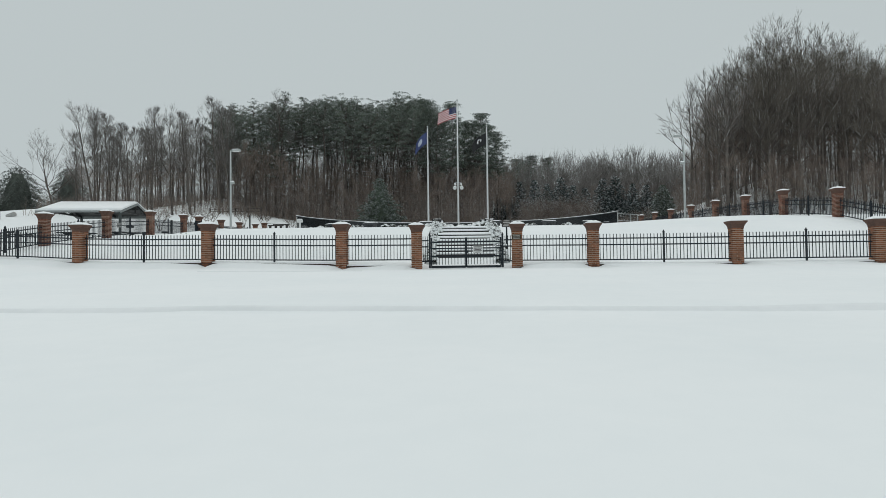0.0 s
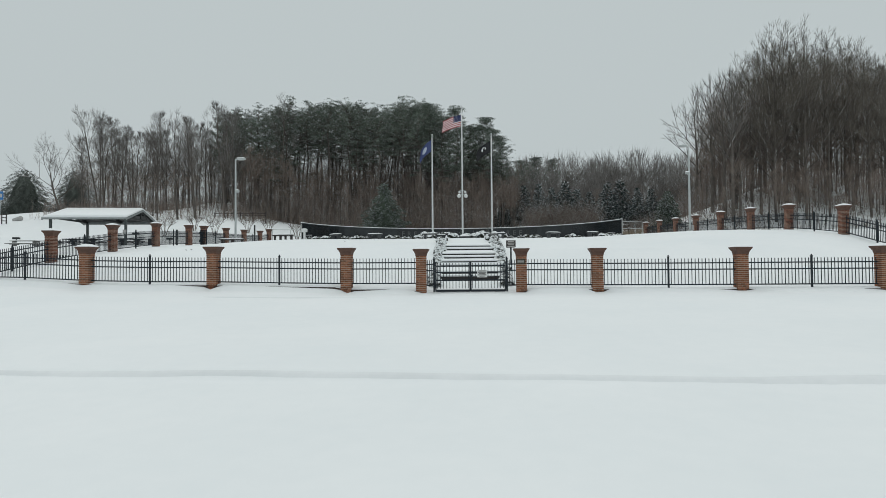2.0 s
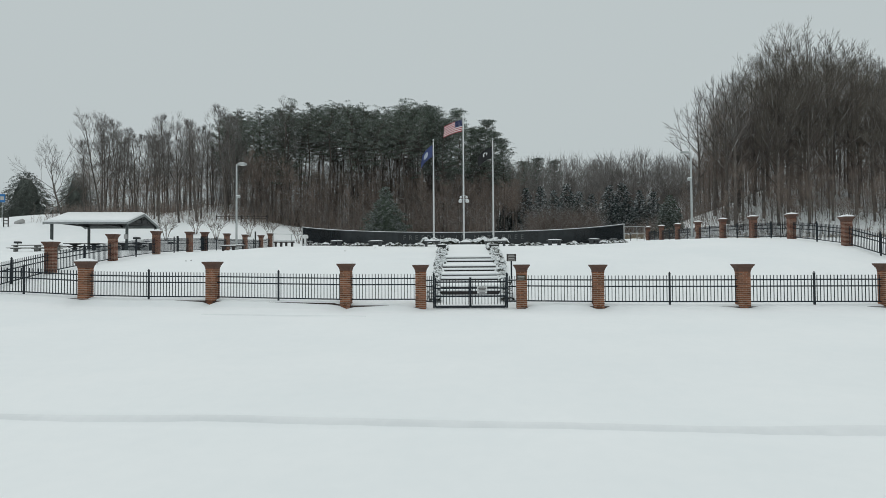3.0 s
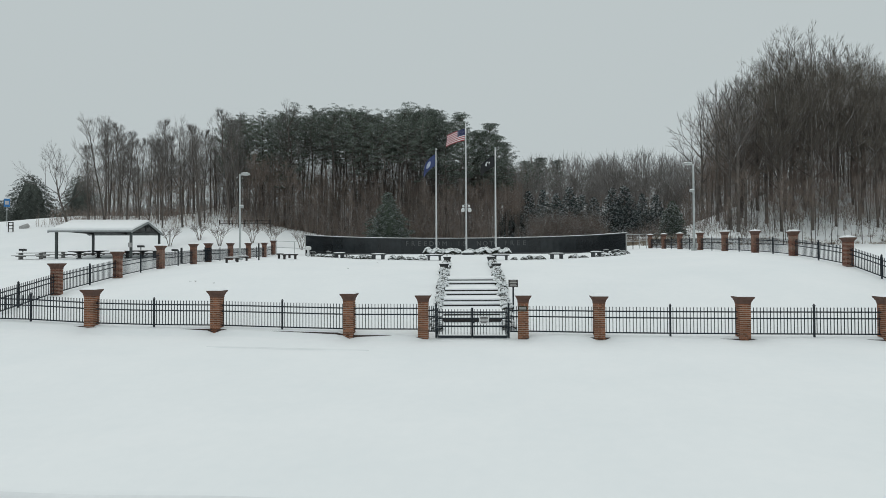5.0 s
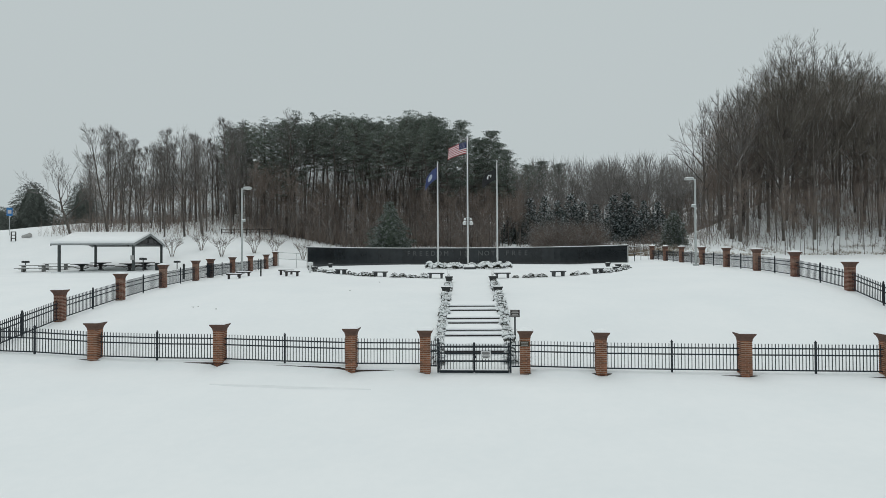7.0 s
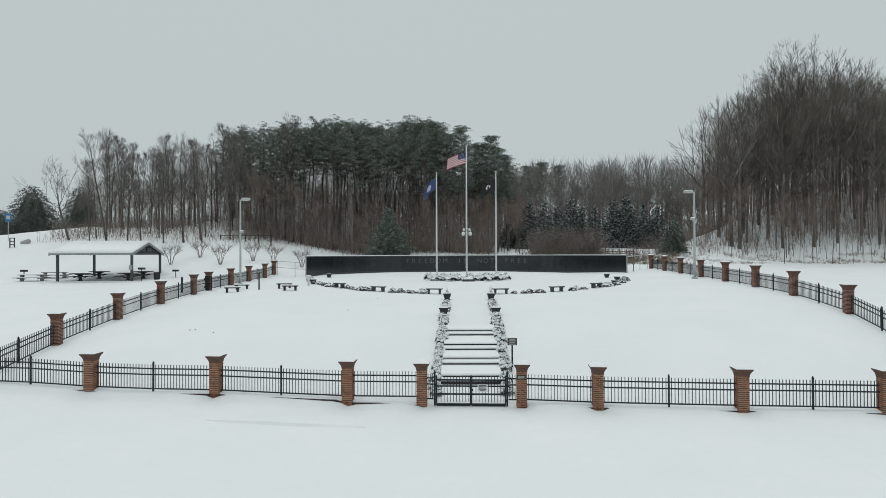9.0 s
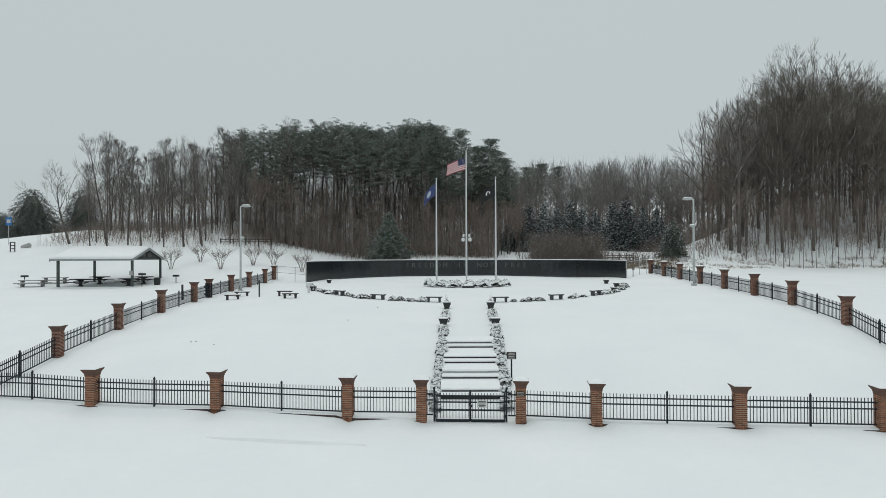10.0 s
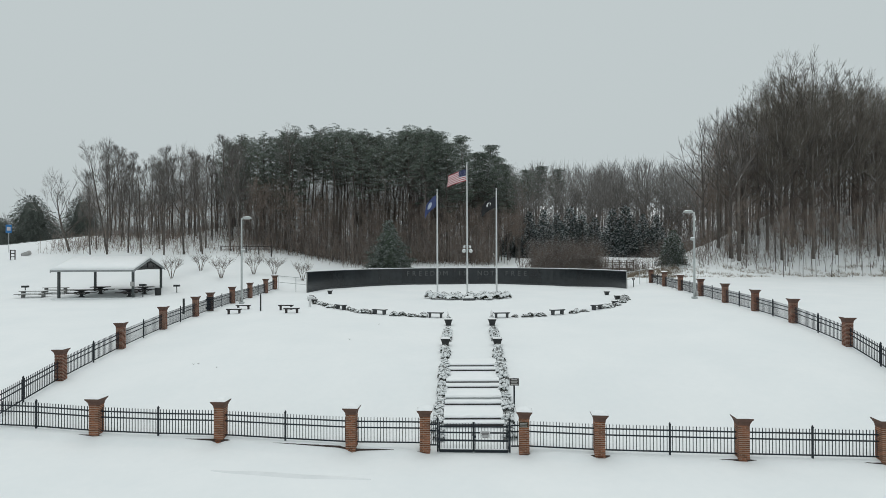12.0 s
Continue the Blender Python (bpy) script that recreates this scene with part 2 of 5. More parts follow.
def land(x, y):
    b, k = max(0.0, y - 76), ease((y - 46) / 9)
    w, e, z = ease((-x - 13) / (7 + 1.2 * max(0.0, min(y, 84) - 72) + 0.45 * max(0.0, y - 84))), ease((x - 8 - 7 * k - 0.9 * b) / (13 - 5 * k + 0.4 * b)), 0.0
    for dy, q in ((-1.2, 0.25), (0, 0.5), (1.2, 0.25)):
        m = along(y + dy, MID)
        z += q * (m + w * (along(y + dy, WEST) - m) + e * (along(y + dy, EAST) - m))
    # the west bank ends in a crest that falls away to the far west
    if x < -44 and y > 84:
        z -= ease((-x - 44) / 12) * ease((y - 84) / 8) * max(0.0, z - 9.3 - 0.13 * max(0.0, 90 * x / y + 70))
    # a little rise under the west end of the front fence
    if x < -5 and 22 < y < 32:
        z += 0.03 * ease((-x - 5) / 6) * ease((y - 22) / 4) * (1 - ease((y - 28) / 4))
    # a knoll inside the west wood
    if 92 < y < 130:
        z += 1.9 * math.exp(-((x + 40) / 6) ** 2 - ((y - 110) / 8) ** 2)
    return z


# front edge and height of every step
NOSE = [(27.72, 0.56), (28.06, 0.73), (29.30, 1.04), (29.68, 1.22), (31.00, 1.43), (31.40, 1.60), (32.88, 1.88), (33.22, 2.05)]
# the pillars of the front fence, from west to east
FRONT = [(-20.75, 27.35), (-15.33, 27.0), (-9.9, 26.72), (-4.26, 26.08), (-1.24, 25.98), (2.78, 25.78), (5.72, 25.38), (11.16, 24.92), (16.42, 24.55), (21.9, 24.3)]
AXIS = 0.036      # the plaza's axis leans this much to the east


def axis_x(y):
    return 0.78 + AXIS * (y - 25.6)


# where the front kerb shows: pillar, side, how far, how much
WEDGES = ((1, -1, 1.0, 0.05), (1, 1, 0.5, 0.04), (2, -1, 1.9, 0.09), (2, 1, 0.7, 0.07), (3, -1, 4.4, 0.10), (3, 1, 2.6, 0.12), (4, -1, 0.6, 0.02), (4, 1, 0.4, 0.02), (5, -1, 0.4, 0.02), (5, 1, 0.6, 0.02), (6, -1, 0.9, 0.07), (6, 1, 0.6, 0.06), (7, -1, 1.8, 0.09), (7, 1, 0.9, 0.08), (8, -1, 1.7, 0.09), (8, 1, 0.7, 0.06), (9, -1, 1.6, 0.08))


def ledge(x):
    u = abs(x - 0.75)
    return 0.10 * min(1.0, max(0.0, (u - 1.9) / 1.2)) + (0.09 * ease((-x - 4.2) / 0.4) if x < 0 else 0.0)


def bare_kerb(x, top):
    b = 0.0
    for i, side, far, much in WEDGES:
        d = (x - FRONT[i][0]) * side
        if -0.25 < d < far:
            b = max(b, (0.42 * much + 0.045) * min(1.0, 1.15 * (1 - d / far)))
            if i > 1 and d < 0.28:
                b += (top - b) * (1 - ease((d - 0.2) / 0.08))
    return min(b, top)


def snowfield(x, y):
    z = land(x, y)
    if y < 200:
        z += 0.025 * noise.noise((x * 0.12, y * 0.3, 3.0)) + 0.012 * noise.noise((x * 0.6, y * 0.9, 7.0))
    # the old kerb of the drive shows as a low soft step
    k = 11.45 - 0.076 * max(-14.0, min(14.0, x)) + 0.03 * noise.noise((x * 0.25, 0, 11))
    z += (0.10 + 0.03 * noise.noise((x * 0.2, 0, 9))) * (ease((y - k + 0.16) / 0.32) - ease((y - k - 0.3) / 6.0))
    if 12 < y < 23:
        z += 0.022 * math.sin(2.1 * (y + 0.076 * x) + 0.8 * noise.noise((x * 0.1, y * 0.1, 4))) * ease((y - 12) / 2) * ease((23 - y) / 3)
    if 23.0 < y < 24.8 and -9.2 < x < -2.4:
        c = 23.75 - 0.02 * (x + 6) + 0.04 * noise.noise((x, 0, 5))
        z -= 0.02 * math.exp(-((y - c) / 0.09) ** 2) * ease((x + 9.2) / 2) * ease((-2.4 - x) / 1.0)
    # the snow lies a little lower before the gate; the fence stands on a low kerb, up whose front the snow has drifted
    if 22 < y < 30 and -21 < x < 22:
        f, dip = y - along(x, FRONT), 0.085 * ease((x + 7) / 4) * ease((8 - x) / 4)
        z -= dip * ease((f + 2.6) / 1.5) * (1 - ease((f - 0.15) / 0.4))
        if not -1.1 < x < 2.6:
            top = ledge(x)
            b = bare_kerb(x, top + dip)
            z += ((top + dip - b) * ease((f + 0.75) / 0.55) + b * ease((f + 0.16) / 0.06)) * (1 - ease((f - 0.1) / 1.6))
    # the stairwell
    u = abs(x - axis_x(y))
    if 26.2 < y < 34.2 and u < 2.4:
        flat = 0.14 + 0.22 * ease((y - 26.5) / 1.2)
        for ny, nz in NOSE:
            if y > ny - 0.02:
                flat = nz - 0.08
        z += (flat - z) * (1 - ease((u - 1.36) / 0.3)) * ease((y - 26.6) / 0.8) * (1 - ease((y - 33.6) / 0.4))
    if y > 76:
        z += 0.35 * ease((y - 76) / 12) * noise.noise((x * 0.09, y * 0.09, 1.0))
    return z


def spaced(stops):
    out = []
    for a, b, d in stops:
        n = max(1, round((b - a) / d))
        out += [a + (b - a) * i / n for i in range(n)]
    return out + [stops[-1][1]]


xs = spaced([(-1400, -300, 110), (-300, -100, 12), (-100, -30, 2.0), (-30, -22, 0.8), (-22, -1.2, 0.3), (-1.2, 3.2, 0.15), (3.2, 22, 0.3), (22, 30, 0.8), (30, 100, 2.0), (100, 300, 12), (300, 1400, 110)])
ys = spaced([(-200, -20, 30), (-20, 8, 2.0), (8, 10.2, 0.5), (10.2, 13.0, 0.07), (13.0, 23.2, 0.4), (23.2, 27.5, 0.05), (27.5, 35, 0.2), (35, 80, 0.7), (80, 140, 1.6), (140, 300, 12), (300, 1400, 110)])
g = Shape()
g.v = [(x, y, snowfield(x, y)) for y in ys for x in xs]
nx = len(xs)
g.f = [(j * nx + i, j * nx + i + 1, (j + 1) * nx + i + 1, (j + 1) * nx + i) for j in range(len(ys) - 1) for i in range(nx - 1)]
g.m = [0] * len(g.f)
tagged(part("ground", g, SNOW, None, "snow-covered ground rising from the drive to the woods", True), "", "ground", "", "structure")

# ---- brick pillars ----
SHAFT, COURSE, BW = 1.425, 0.075, 0.42


def course_bricks(k, width=BW):
    """Poses of one course's bricks: a pinwheel round the core, turned about every second course."""
    out, span = [], (width - 0.1) / 2
    for side in range(4):
        turn = Matrix.Rotation(side * math.pi / 2, 4, "Z")
        for i in range(2):
            u = -width / 2 + span * (i + 0.5) + (0.1 if k % 2 else 0.0)
            out.append(turn @ Matrix.Translation((u, -width / 2 + 0.05, COURSE * (k + 0.5))))
    return out


brick_shape = Shape().box((0, 0, 0), ((BW - 0.1) / 2 - 0.013, 0.1, COURSE - 0.0175), 0, 0.003)
brick_mesh = brick_shape.mesh("brick", BRICK)
COURSES = round(SHAFT / COURSE)


def pillar_body(post):
    part("core", Shape().box((0, 0, SHAFT / 2 - 0.15), (BW - 0.0145, BW - 0.0145, SHAFT + 0.3)), MORTAR, post, "grey mortar joints")
    cap, rings = Shape(), []
    for z, w in ((SHAFT - 0.02, 0.432), (SHAFT + 0.045, 0.435), (SHAFT + 0.05, 0.46), (SHAFT + 0.11, 0.475), (SHAFT + 0.115, 0.51), (SHAFT + 0.175, 0.55), (SHAFT + 0.18, 0.58), (SHAFT + 0.225, 0.63), (SHAFT + 0.265, 0.64)):
        rings.append([(a * w / 2, b * w / 2, z) for a, b in ((-1, -1), (1, -1), (1, 1), (-1, 1))])
    part("cap", cap.solid(rings), CAPBRICK, post, "flared brick cap")
    s = snow_slab(0.63, 0.63, 0.135, 5, 10, 2.6)
    part("snow_cap", s, SNOWCAP, post, "rounded cap of snow", True, Matrix.Translation((0, 0, SHAFT + 0.266)))


near_pillar = thing("brick_pillar", "red brick fence pillar with a flared snow-topped cap", "pillar", group="brick fence pillars")
pillar_body(near_pillar)
for k in range(-2, COURSES):
    for m in course_bricks(k):
        part("brick", brick_mesh, None, near_pillar, "", False, m)

far_pillar = thing("brick_pillar", "red brick fence pillar with a flared snow-topped cap", "pillar", group="brick fence pillars")
pillar_body(far_pillar)
fb = Shape()
for k in range(-2, COURSES):
    for m in course_bricks(k):
        n = len(fb.v)
        fb.v += [(m @ Vector(p))[:] for p in brick_shape.v]
        fb.f += [tuple(n + i for i in f) for f in brick_shape.f]
        fb.m += brick_shape.m
tagged(part("bricks", fb, BRICKS, far_pillar, "courses of red brick"), kind="stuff")

WESTLINE = [(-20.75, 27.35), (-20.95, 33.05), (-21.05, 38.85), (-21.1, 44.4), (-21.3, 50.3), (-21.3, 53.3), (-21.45, 58.9), (-21.4, 63.9), (-21.3, 69.0), (-20.9, 71.2)]
EASTLINE = [(21.9, 24.3), (22.4, 30.0), (22.95, 35.7), (23.3, 41.4), (23.6, 46.65), (23.85, 51.85), (24.15, 57.2), (24.5, 62.7), (24.75, 67.7), (25.0, 72.6)]


def heading(line, i):
    a, b = line[max(i - 1, 0)], line[min(i + 1, len(line) - 1)]
    return math.atan2(b[1] - a[1], b[0] - a[0])


def set_pillars(line, model, first_used, skip=(), lift={}):
    for i, (x, y) in enumerate(line):
        if i in skip:
            continue
        m = Matrix.Translation((x, y, land(x, y) - 0.03 + lift.get(i, 0.0))) @ Matrix.Rotation(heading(line, i), 4, "Z")
        if first_used:
            copy_thing(model, m)
        else:
            model.matrix_world, first_used = m, True


set_pillars(FRONT, near_pillar, False, (), {1: 0.03, 2: 0.07, 3: 0.06})
set_pillars(WESTLINE, far_pillar, False, (0,))
set_pillars(EASTLINE, far_pillar, True, (0,))

# ---- steel fence ----
picket_mesh = Shape().solid([[(a * w, b * w, z) for a, b in ((-1, -1), (1, -1), (1, 1), (-1, 1))] for z, w in ((0.09, 0.0115), (1.075, 0.0115), (1.085, 0.015), (1.12, 0.004))]).mesh("picket", IRON)
rail_mesh = Shape().box((0, 0, 0), (1, 0.044, 0.048)).mesh("rail", IRON)
ps = Shape().box((0, 0, 0.57), (0.062, 0.062, 1.26)).box((0, 0, 1.215), (0.075, 0.075, 0.03))
ps.solid([[(r * math.cos(a), r * math.sin(a), z) for a in (k * math.pi / 3 for k in range(6))] for z, r in ((1.23, 0.012), (1.245, 0.028), (1.265, 0.03), (1.285, 0.012))])
post_mesh = ps.mesh("fence_post", IRON)


def rail_between(parent, a, b, name="rail", thick=1.0):
    d = b - a
    m = Matrix.Translation((a + b) / 2) @ d.to_track_quat("X", "Z").to_matrix().to_4x4() @ Matrix.Diagonal((d.length, thick, thick, 1))
    part(name, rail_mesh, None, parent, "", False, m)


def new_fence(a):
    return thing("picket_fence", "black steel picket fence between brick pillars in snow", "fence", Matrix.Translation((*a, land(*a))), group="fence bays")


def fence_panel(p, a, b, floor=0.03):
    """Pickets and rails between two points, as parts of p; they follow the slope."""
    a, b = Vector((*a, land(*a) + floor)), Vector((*b, land(*b) + floor))
    d, a = b - a, a - p.matrix_basis.translation
    for h in (0.10, 0.69, 0.94):
        rail_between(p, a + Vector((0, 0, h)), a + d + Vector((0, 0, h)))
    n = max(3, round(Vector((d.x, d.y)).length / 0.128))
    turn = Matrix.Rotation(math.atan2(d.y, d.x), 4, "Z")
    for i in range(n):
        q = a + d * ((i + 0.5) / n)
        part("picket", picket_mesh, None, p, "", False, Matrix.Translation(q) @ turn)


def fence_run(line, skip=(), floor=0.03):
    for i in range(len(line) - 1):
        if i in skip:
            continue
        a, b = Vector(line[i]), Vector(line[i + 1])
        d = (b - a).normalized()
        a, b = a + d * (BW / 2), b - d * (BW / 2)
        p = new_fence(a)
        if (b - a).length < 3.5:
            fence_panel(p, a, b, floor)
        else:
            c = (a + b) / 2
            fence_panel(p, a, c - d * 0.04, floor)
            fence_panel(p, c + d * 0.04, b, floor)
            part("fence_post", post_mesh, None, p, "square post with a ball top", False, Matrix.Translation(Vector((c.x, c.y, land(c.x, c.y) + floor - 0.03)) - p.matrix_basis.translation) @ Matrix.Rotation(math.atan2(d.y, d.x), 4, "Z"))


fence_run(FRONT[:5], (), 0.18)
fence_run(FRONT[5:], (), 0.12)
fence_run(WESTLINE)
fence_run(EASTLINE)

# ---- entrance gate ----
GZ = land(0.75, 25.9)
GL, GR = Vector((-0.72, 25.93)), Vector((2.20, 25.80))
gd = (GR - GL).normalized()
gturn = Matrix.Rotation(math.atan2(gd.y, gd.x), 4, "Z")
for q, w in ((GL, Vector(FRONT[4])), (GR, Vector(FRONT[5]))):
    tagged(part("gate_post", post_mesh, None, None, "tall black steel gate post with a ball top", False, Matrix.Translation((q.x, q.y, GZ)) @ gturn @ Matrix.Diagonal((1.15, 1.15, 1.04, 1))), "", "post", "gate posts")
    e = w + (q - w).normalized() * (BW / 2)
    fence_panel(new_fence(e), e, q - (q - w).normalized() * 0.05, 0.10)
leaf_len = (GR - GL).length / 2 - 0.09
for k, base in enumerate((GL + gd * 0.07, GR - gd * 0.07 - gd * leaf_len)):
    gate = thing("gate_leaf", "closed black steel picket gate leaf across the steps", "gate", Matrix.Translation((base.x, base.y, GZ - 0.04)) @ gturn, group="gate leaves")
    for h, w in ((0.02, 1.9), (0.44, 1.3), (0.76, 1.1), (1.01, 1.2)):
        rail_between(gate, Vector((0, 0, h)), Vector((leaf_len, 0, h)), "rail", w)
    for x in (0.0, leaf_len):
        part("stile", Shape().box((x, 0, 0.59), (0.05, 0.05, 1.2)), IRON, gate)
    for i in range(11):
        part("picket", picket_mesh, None, gate, "", False, Matrix.Translation((leaf_len * (i + 0.5) / 11, 0, 0.02)) @ Matrix.Diagonal((1, 1, 1.0, 1)))
    for z in (0.2, 0.8):
        part("hinge", Shape().tube([(0 if k == 0 else leaf_len, -0.03, z - 0.06), (0 if k == 0 else leaf_len, -0.03, z + 0.06)], [0.03, 0.03], 8), IRON, gate)
    if k == 1:
        latch = part("latch", Shape().box((0.01, -0.05, 0.62), (0.13, 0.07, 0.1), 0, 0.01).box((-0.05, -0.05, 0.70), (0.05, 0.05, 0.12), 0, 0.01), IRON, gate, "steel gate latch")
        part("drop_bolt", Shape().tube([(0.0, -0.04, 0.02), (0.0, -0.04, 0.5)], [0.016, 0.016], 6), IRON, gate)
side_gate = thing("gate_leaf", "narrow black steel gate leaf folded back against a brick pillar", "gate", Matrix.Translation((-21.5, 53.02, land(-21.5, 53.02) + 0.02)), group="gate leaves")
for x in (0.0, 0.56):
    part("stile", Shape().box((x, 0, 0.66), (0.05, 0.05, 1.3)), IRON, side_gate)
for z in (0.08, 0.62, 1.02, 1.22):
    rail_between(side_gate, Vector((0, 0, z)), Vector((0.56, 0, z)))
for i in range(6):
    part("picket", picket_mesh, None, side_gate, "", False, Matrix.Translation((0.05 + i * 0.092, 0, 0.03)) @ Matrix.Diagonal((2.2, 1, 1.1, 1)))
for z in (0.3, 1.0):
    part("hinge", Shape().tube([(-0.07, 0, z - 0.08), (-0.07, 0, z + 0.08)], [0.045, 0.045], 8), IRON, side_gate)
notice = thing("gate_sign", "small white notice fixed to the gate bars", "sign", Matrix.Translation((*(GL + gd * 1.93), GZ + 0.66)) @ gturn)
part("plate", Shape().box((0, -0.045, 0), (0.40, 0.012, 0.30), 0, 0.003), SIGNWHITE, notice)
for i, (w, h) in enumerate(((0.30, 0.03), (0.33, 0.028), (0.27, 0.028), (0.31, 0.028), (0.22, 0.024))):
    part("print_line", Shape().box((0, -0.054, 0.105 - i * 0.052), (w, 0.004, h)), BARDARK, notice)
plaque = thing("pillar_plaque", "dark bronze plaque fixed to the gate pillar", "plaque", Matrix.Translation((2.75, 25.78, GZ)) @ Matrix.Rotation(heading(FRONT, 5), 4, "Z"))
part("plate", Shape().box((0, -BW / 2 - 0.014, 1.13), (0.36, 0.022, 0.20), 0, 0.006), BRONZE, plaque)
for i in range(3):
    part("print_line", Shape().box((0, -BW / 2 - 0.027, 1.18 - i * 0.05), (0.27, 0.004, 0.018)), BARPALE, plaque)

# ---- steps up the bank ----
stairs = thing("steps", "long-tread timber garden steps under smooth snow", "steps", kind="structure")
for i, (y, z) in enumerate(NOSE):
    back = NOSE[i + 1][0] + 0.02 if i + 1 < len(NOSE) else 34.2
    cx, after = axis_x(y), NOSE[i + 1][1] - 0.105 if i + 1 < len(NOSE) else z + 0.125
    half = 1.34
    part("riser", Shape().box((cx, y + 0.06, z - 0.16), (2 * half, 0.12, 0.30), 0, 0.012), TIMBER, stairs, "dark wet timber riser")
    tread, rings = Shape(), []
    for u in np.linspace(-1, 1, 15):
        wob = 0.018 * noise.noise((u * 3, y, 2.0))
        rings.append([(cx + u * half, y - 0.035 + wob, z - 0.035), (cx + u * half, y - 0.045 + wob, z + 0.015), (cx + u * half, y + 0.03, z + 0.06 + wob), (cx + u * half, y + 0.12, z + 0.066), (cx + u * half, back, after), (cx + u * half, back, z - 0.10)])
    part("snow_tread", tread.solid(rings), SNOWCAP, stairs, "smooth snow on the tread")


# ---- shrubs, planters, beds ----


def snowy_shrub(seed, w, h, pads, big, leaves, bow=1.3):
    """A low leafy clump with uneven pads of snow bowing it down: leaves and snow meshes."""
    rnd = random.Random(seed)
    leaf, snow = Shape(), Shape()
    for i in range(leaves):
        a = rnd.uniform(0, 2 * math.pi)
        r = w / 2 * math.sqrt(rnd.random()) * (0.9 + 0.25 * math.sin(3 * a + seed))
        z = h * (1 - (r / (w * 0.6)) ** 2) * rnd.uniform(0.3, 1.14)
        d = Vector((math.cos(a) * rnd.uniform(0.1, 1), math.sin(a) * rnd.uniform(0.1, 1), rnd.uniform(-0.4, 0.9))).normalized() * rnd.uniform(0.06, 0.13)
        leaf.sliver((r * math.cos(a), r * math.sin(a), z), d, rnd.uniform(0.03, 0.055))
    for i in range(pads):
        a, r = i * 2.4 + rnd.uniform(-0.5, 0.5), w / 2 * math.sqrt((i + 0.1) / pads) * 0.9
        z = h * (1 - (r / (w * 0.62)) ** 2) * rnd.uniform(0.82, 1.02)
        s, rings, drop = rnd.uniform(*big) * w, [], bow * h * r / w
        for zz, rr in ((-0.22, 0.72), (-0.10, 0.98), (0.04, 1.0), (0.20, 0.84), (0.32, 0.52), (0.36, 0.14)):
            ring = []
            for t in (j * math.pi / 6 for j in range(12)):
                c = Vector((math.cos(t) * rr, math.sin(t) * rr, zz))
                q = s * (1 + 0.55 * noise.noise(c * 2.2 + Vector((i * 3.1, seed, 0))) + 0.2 * noise.noise(c * 6 + Vector((i, 0, seed))))
                out = (math.cos(t) * math.cos(a) + math.sin(t) * math.sin(a)) * rr
                ring.append((r * math.cos(a) + c.x * q, r * math.sin(a) + c.y * q, z + c.z * q - out * drop * s / w * 2))
            rings.append(ring)
        snow.solid(rings)
    return leaf.mesh("leaves", LEAF), snow.mesh("snow_cover", SNOWCAP, True)


SHRUBS = [snowy_shrub(k, 1.0, 0.55, 15, (0.13, 0.23), 850) for k in range(6)]
ROUND = [snowy_shrub(k, 1.0, 0.6, 26, (0.13, 0.20), 800, 0.35) for k in range(20, 26)]
SPECKLED = [snowy_shrub(k, 1.0, 0.5, 13, (0.08, 0.15), 900) for k in range(30, 34)]
LADEN = [snowy_shrub(k, 1.0, 0.55, 13, (0.15, 0.27), 900) for k in range(10, 14)]


def set_shrub(x, y, w, h, k, label="low evergreen shrub bowed under lumps of snow", group="shrubs along the steps", lift=0.0, kinds=SHRUBS):
    t = thing("shrub", label, "shrub", Matrix.Translation((x, y, land(x, y) + lift - 0.03)) @ Matrix.Rotation(k * 1.3, 4, "Z") @ Matrix.Diagonal((w, w, h / 0.55, 1)), group=group)
    part("leaves", kinds[k % len(kinds)][0], None, t)
    part("snow_cover", kinds[k % len(kinds)][1], None, t, "lumps of snow")


rnd = random.Random(4)
k = 0
for y in np.arange(27.0, 36.5, 0.53):
    for side in (-1, 1):
        k += 1
        set_shrub(axis_x(y) + side * (1.53 + rnd.uniform(-0.06, 0.05)), y + rnd.uniform(-0.14, 0.14), rnd.uniform(0.42, 0.62), rnd.uniform(0.34, 0.5), k, kinds=ROUND)
for y in (38.5, 39.1, 39.7, 40.3, 40.9, 41.5):
    for side in (-1, 1):
        k += 1
        set_shrub(axis_x(y) + side * 1.55, y, rnd.uniform(0.45, 0.62), rnd.uniform(0.3, 0.45), k, kinds=ROUND)


def planter(x, y, size=1.0):
    t = thing("planter", "dark square tapered planter heaped with snow", "planter", Matrix.Translation((x, y, land(x, y) - 0.03)) @ Matrix.Scale(size, 4), group="planters beside the path")
    body, rings = Shape(), []
    for z, w in ((0, 0.40), (0.05, 0.42), (0.06, 0.38), (0.42, 0.56), (0.44, 0.62), (0.52, 0.63)):
        rings.append([(a * w / 2, b * w / 2, z) for a, b in ((-1, -1), (1, -1), (1, 1), (-1, 1))])
    part("body", body.solid(rings), DARKMETAL, t)
    part("snow_mound", snow_slab(0.60, 0.60, 0.045, int(y * 7) % 50), SNOWCAP, t, "heap of snow", True, Matrix.Translation((0, 0, 0.52)))


for y in (37.45, 43.8):
    for side in (-1, 1):
        planter(axis_x(y) + side * 1.58, y, 0.92)

# ---- the ring of benches round the plaza ----
RX, RY, RR = 1.9, 62.7, 16.0


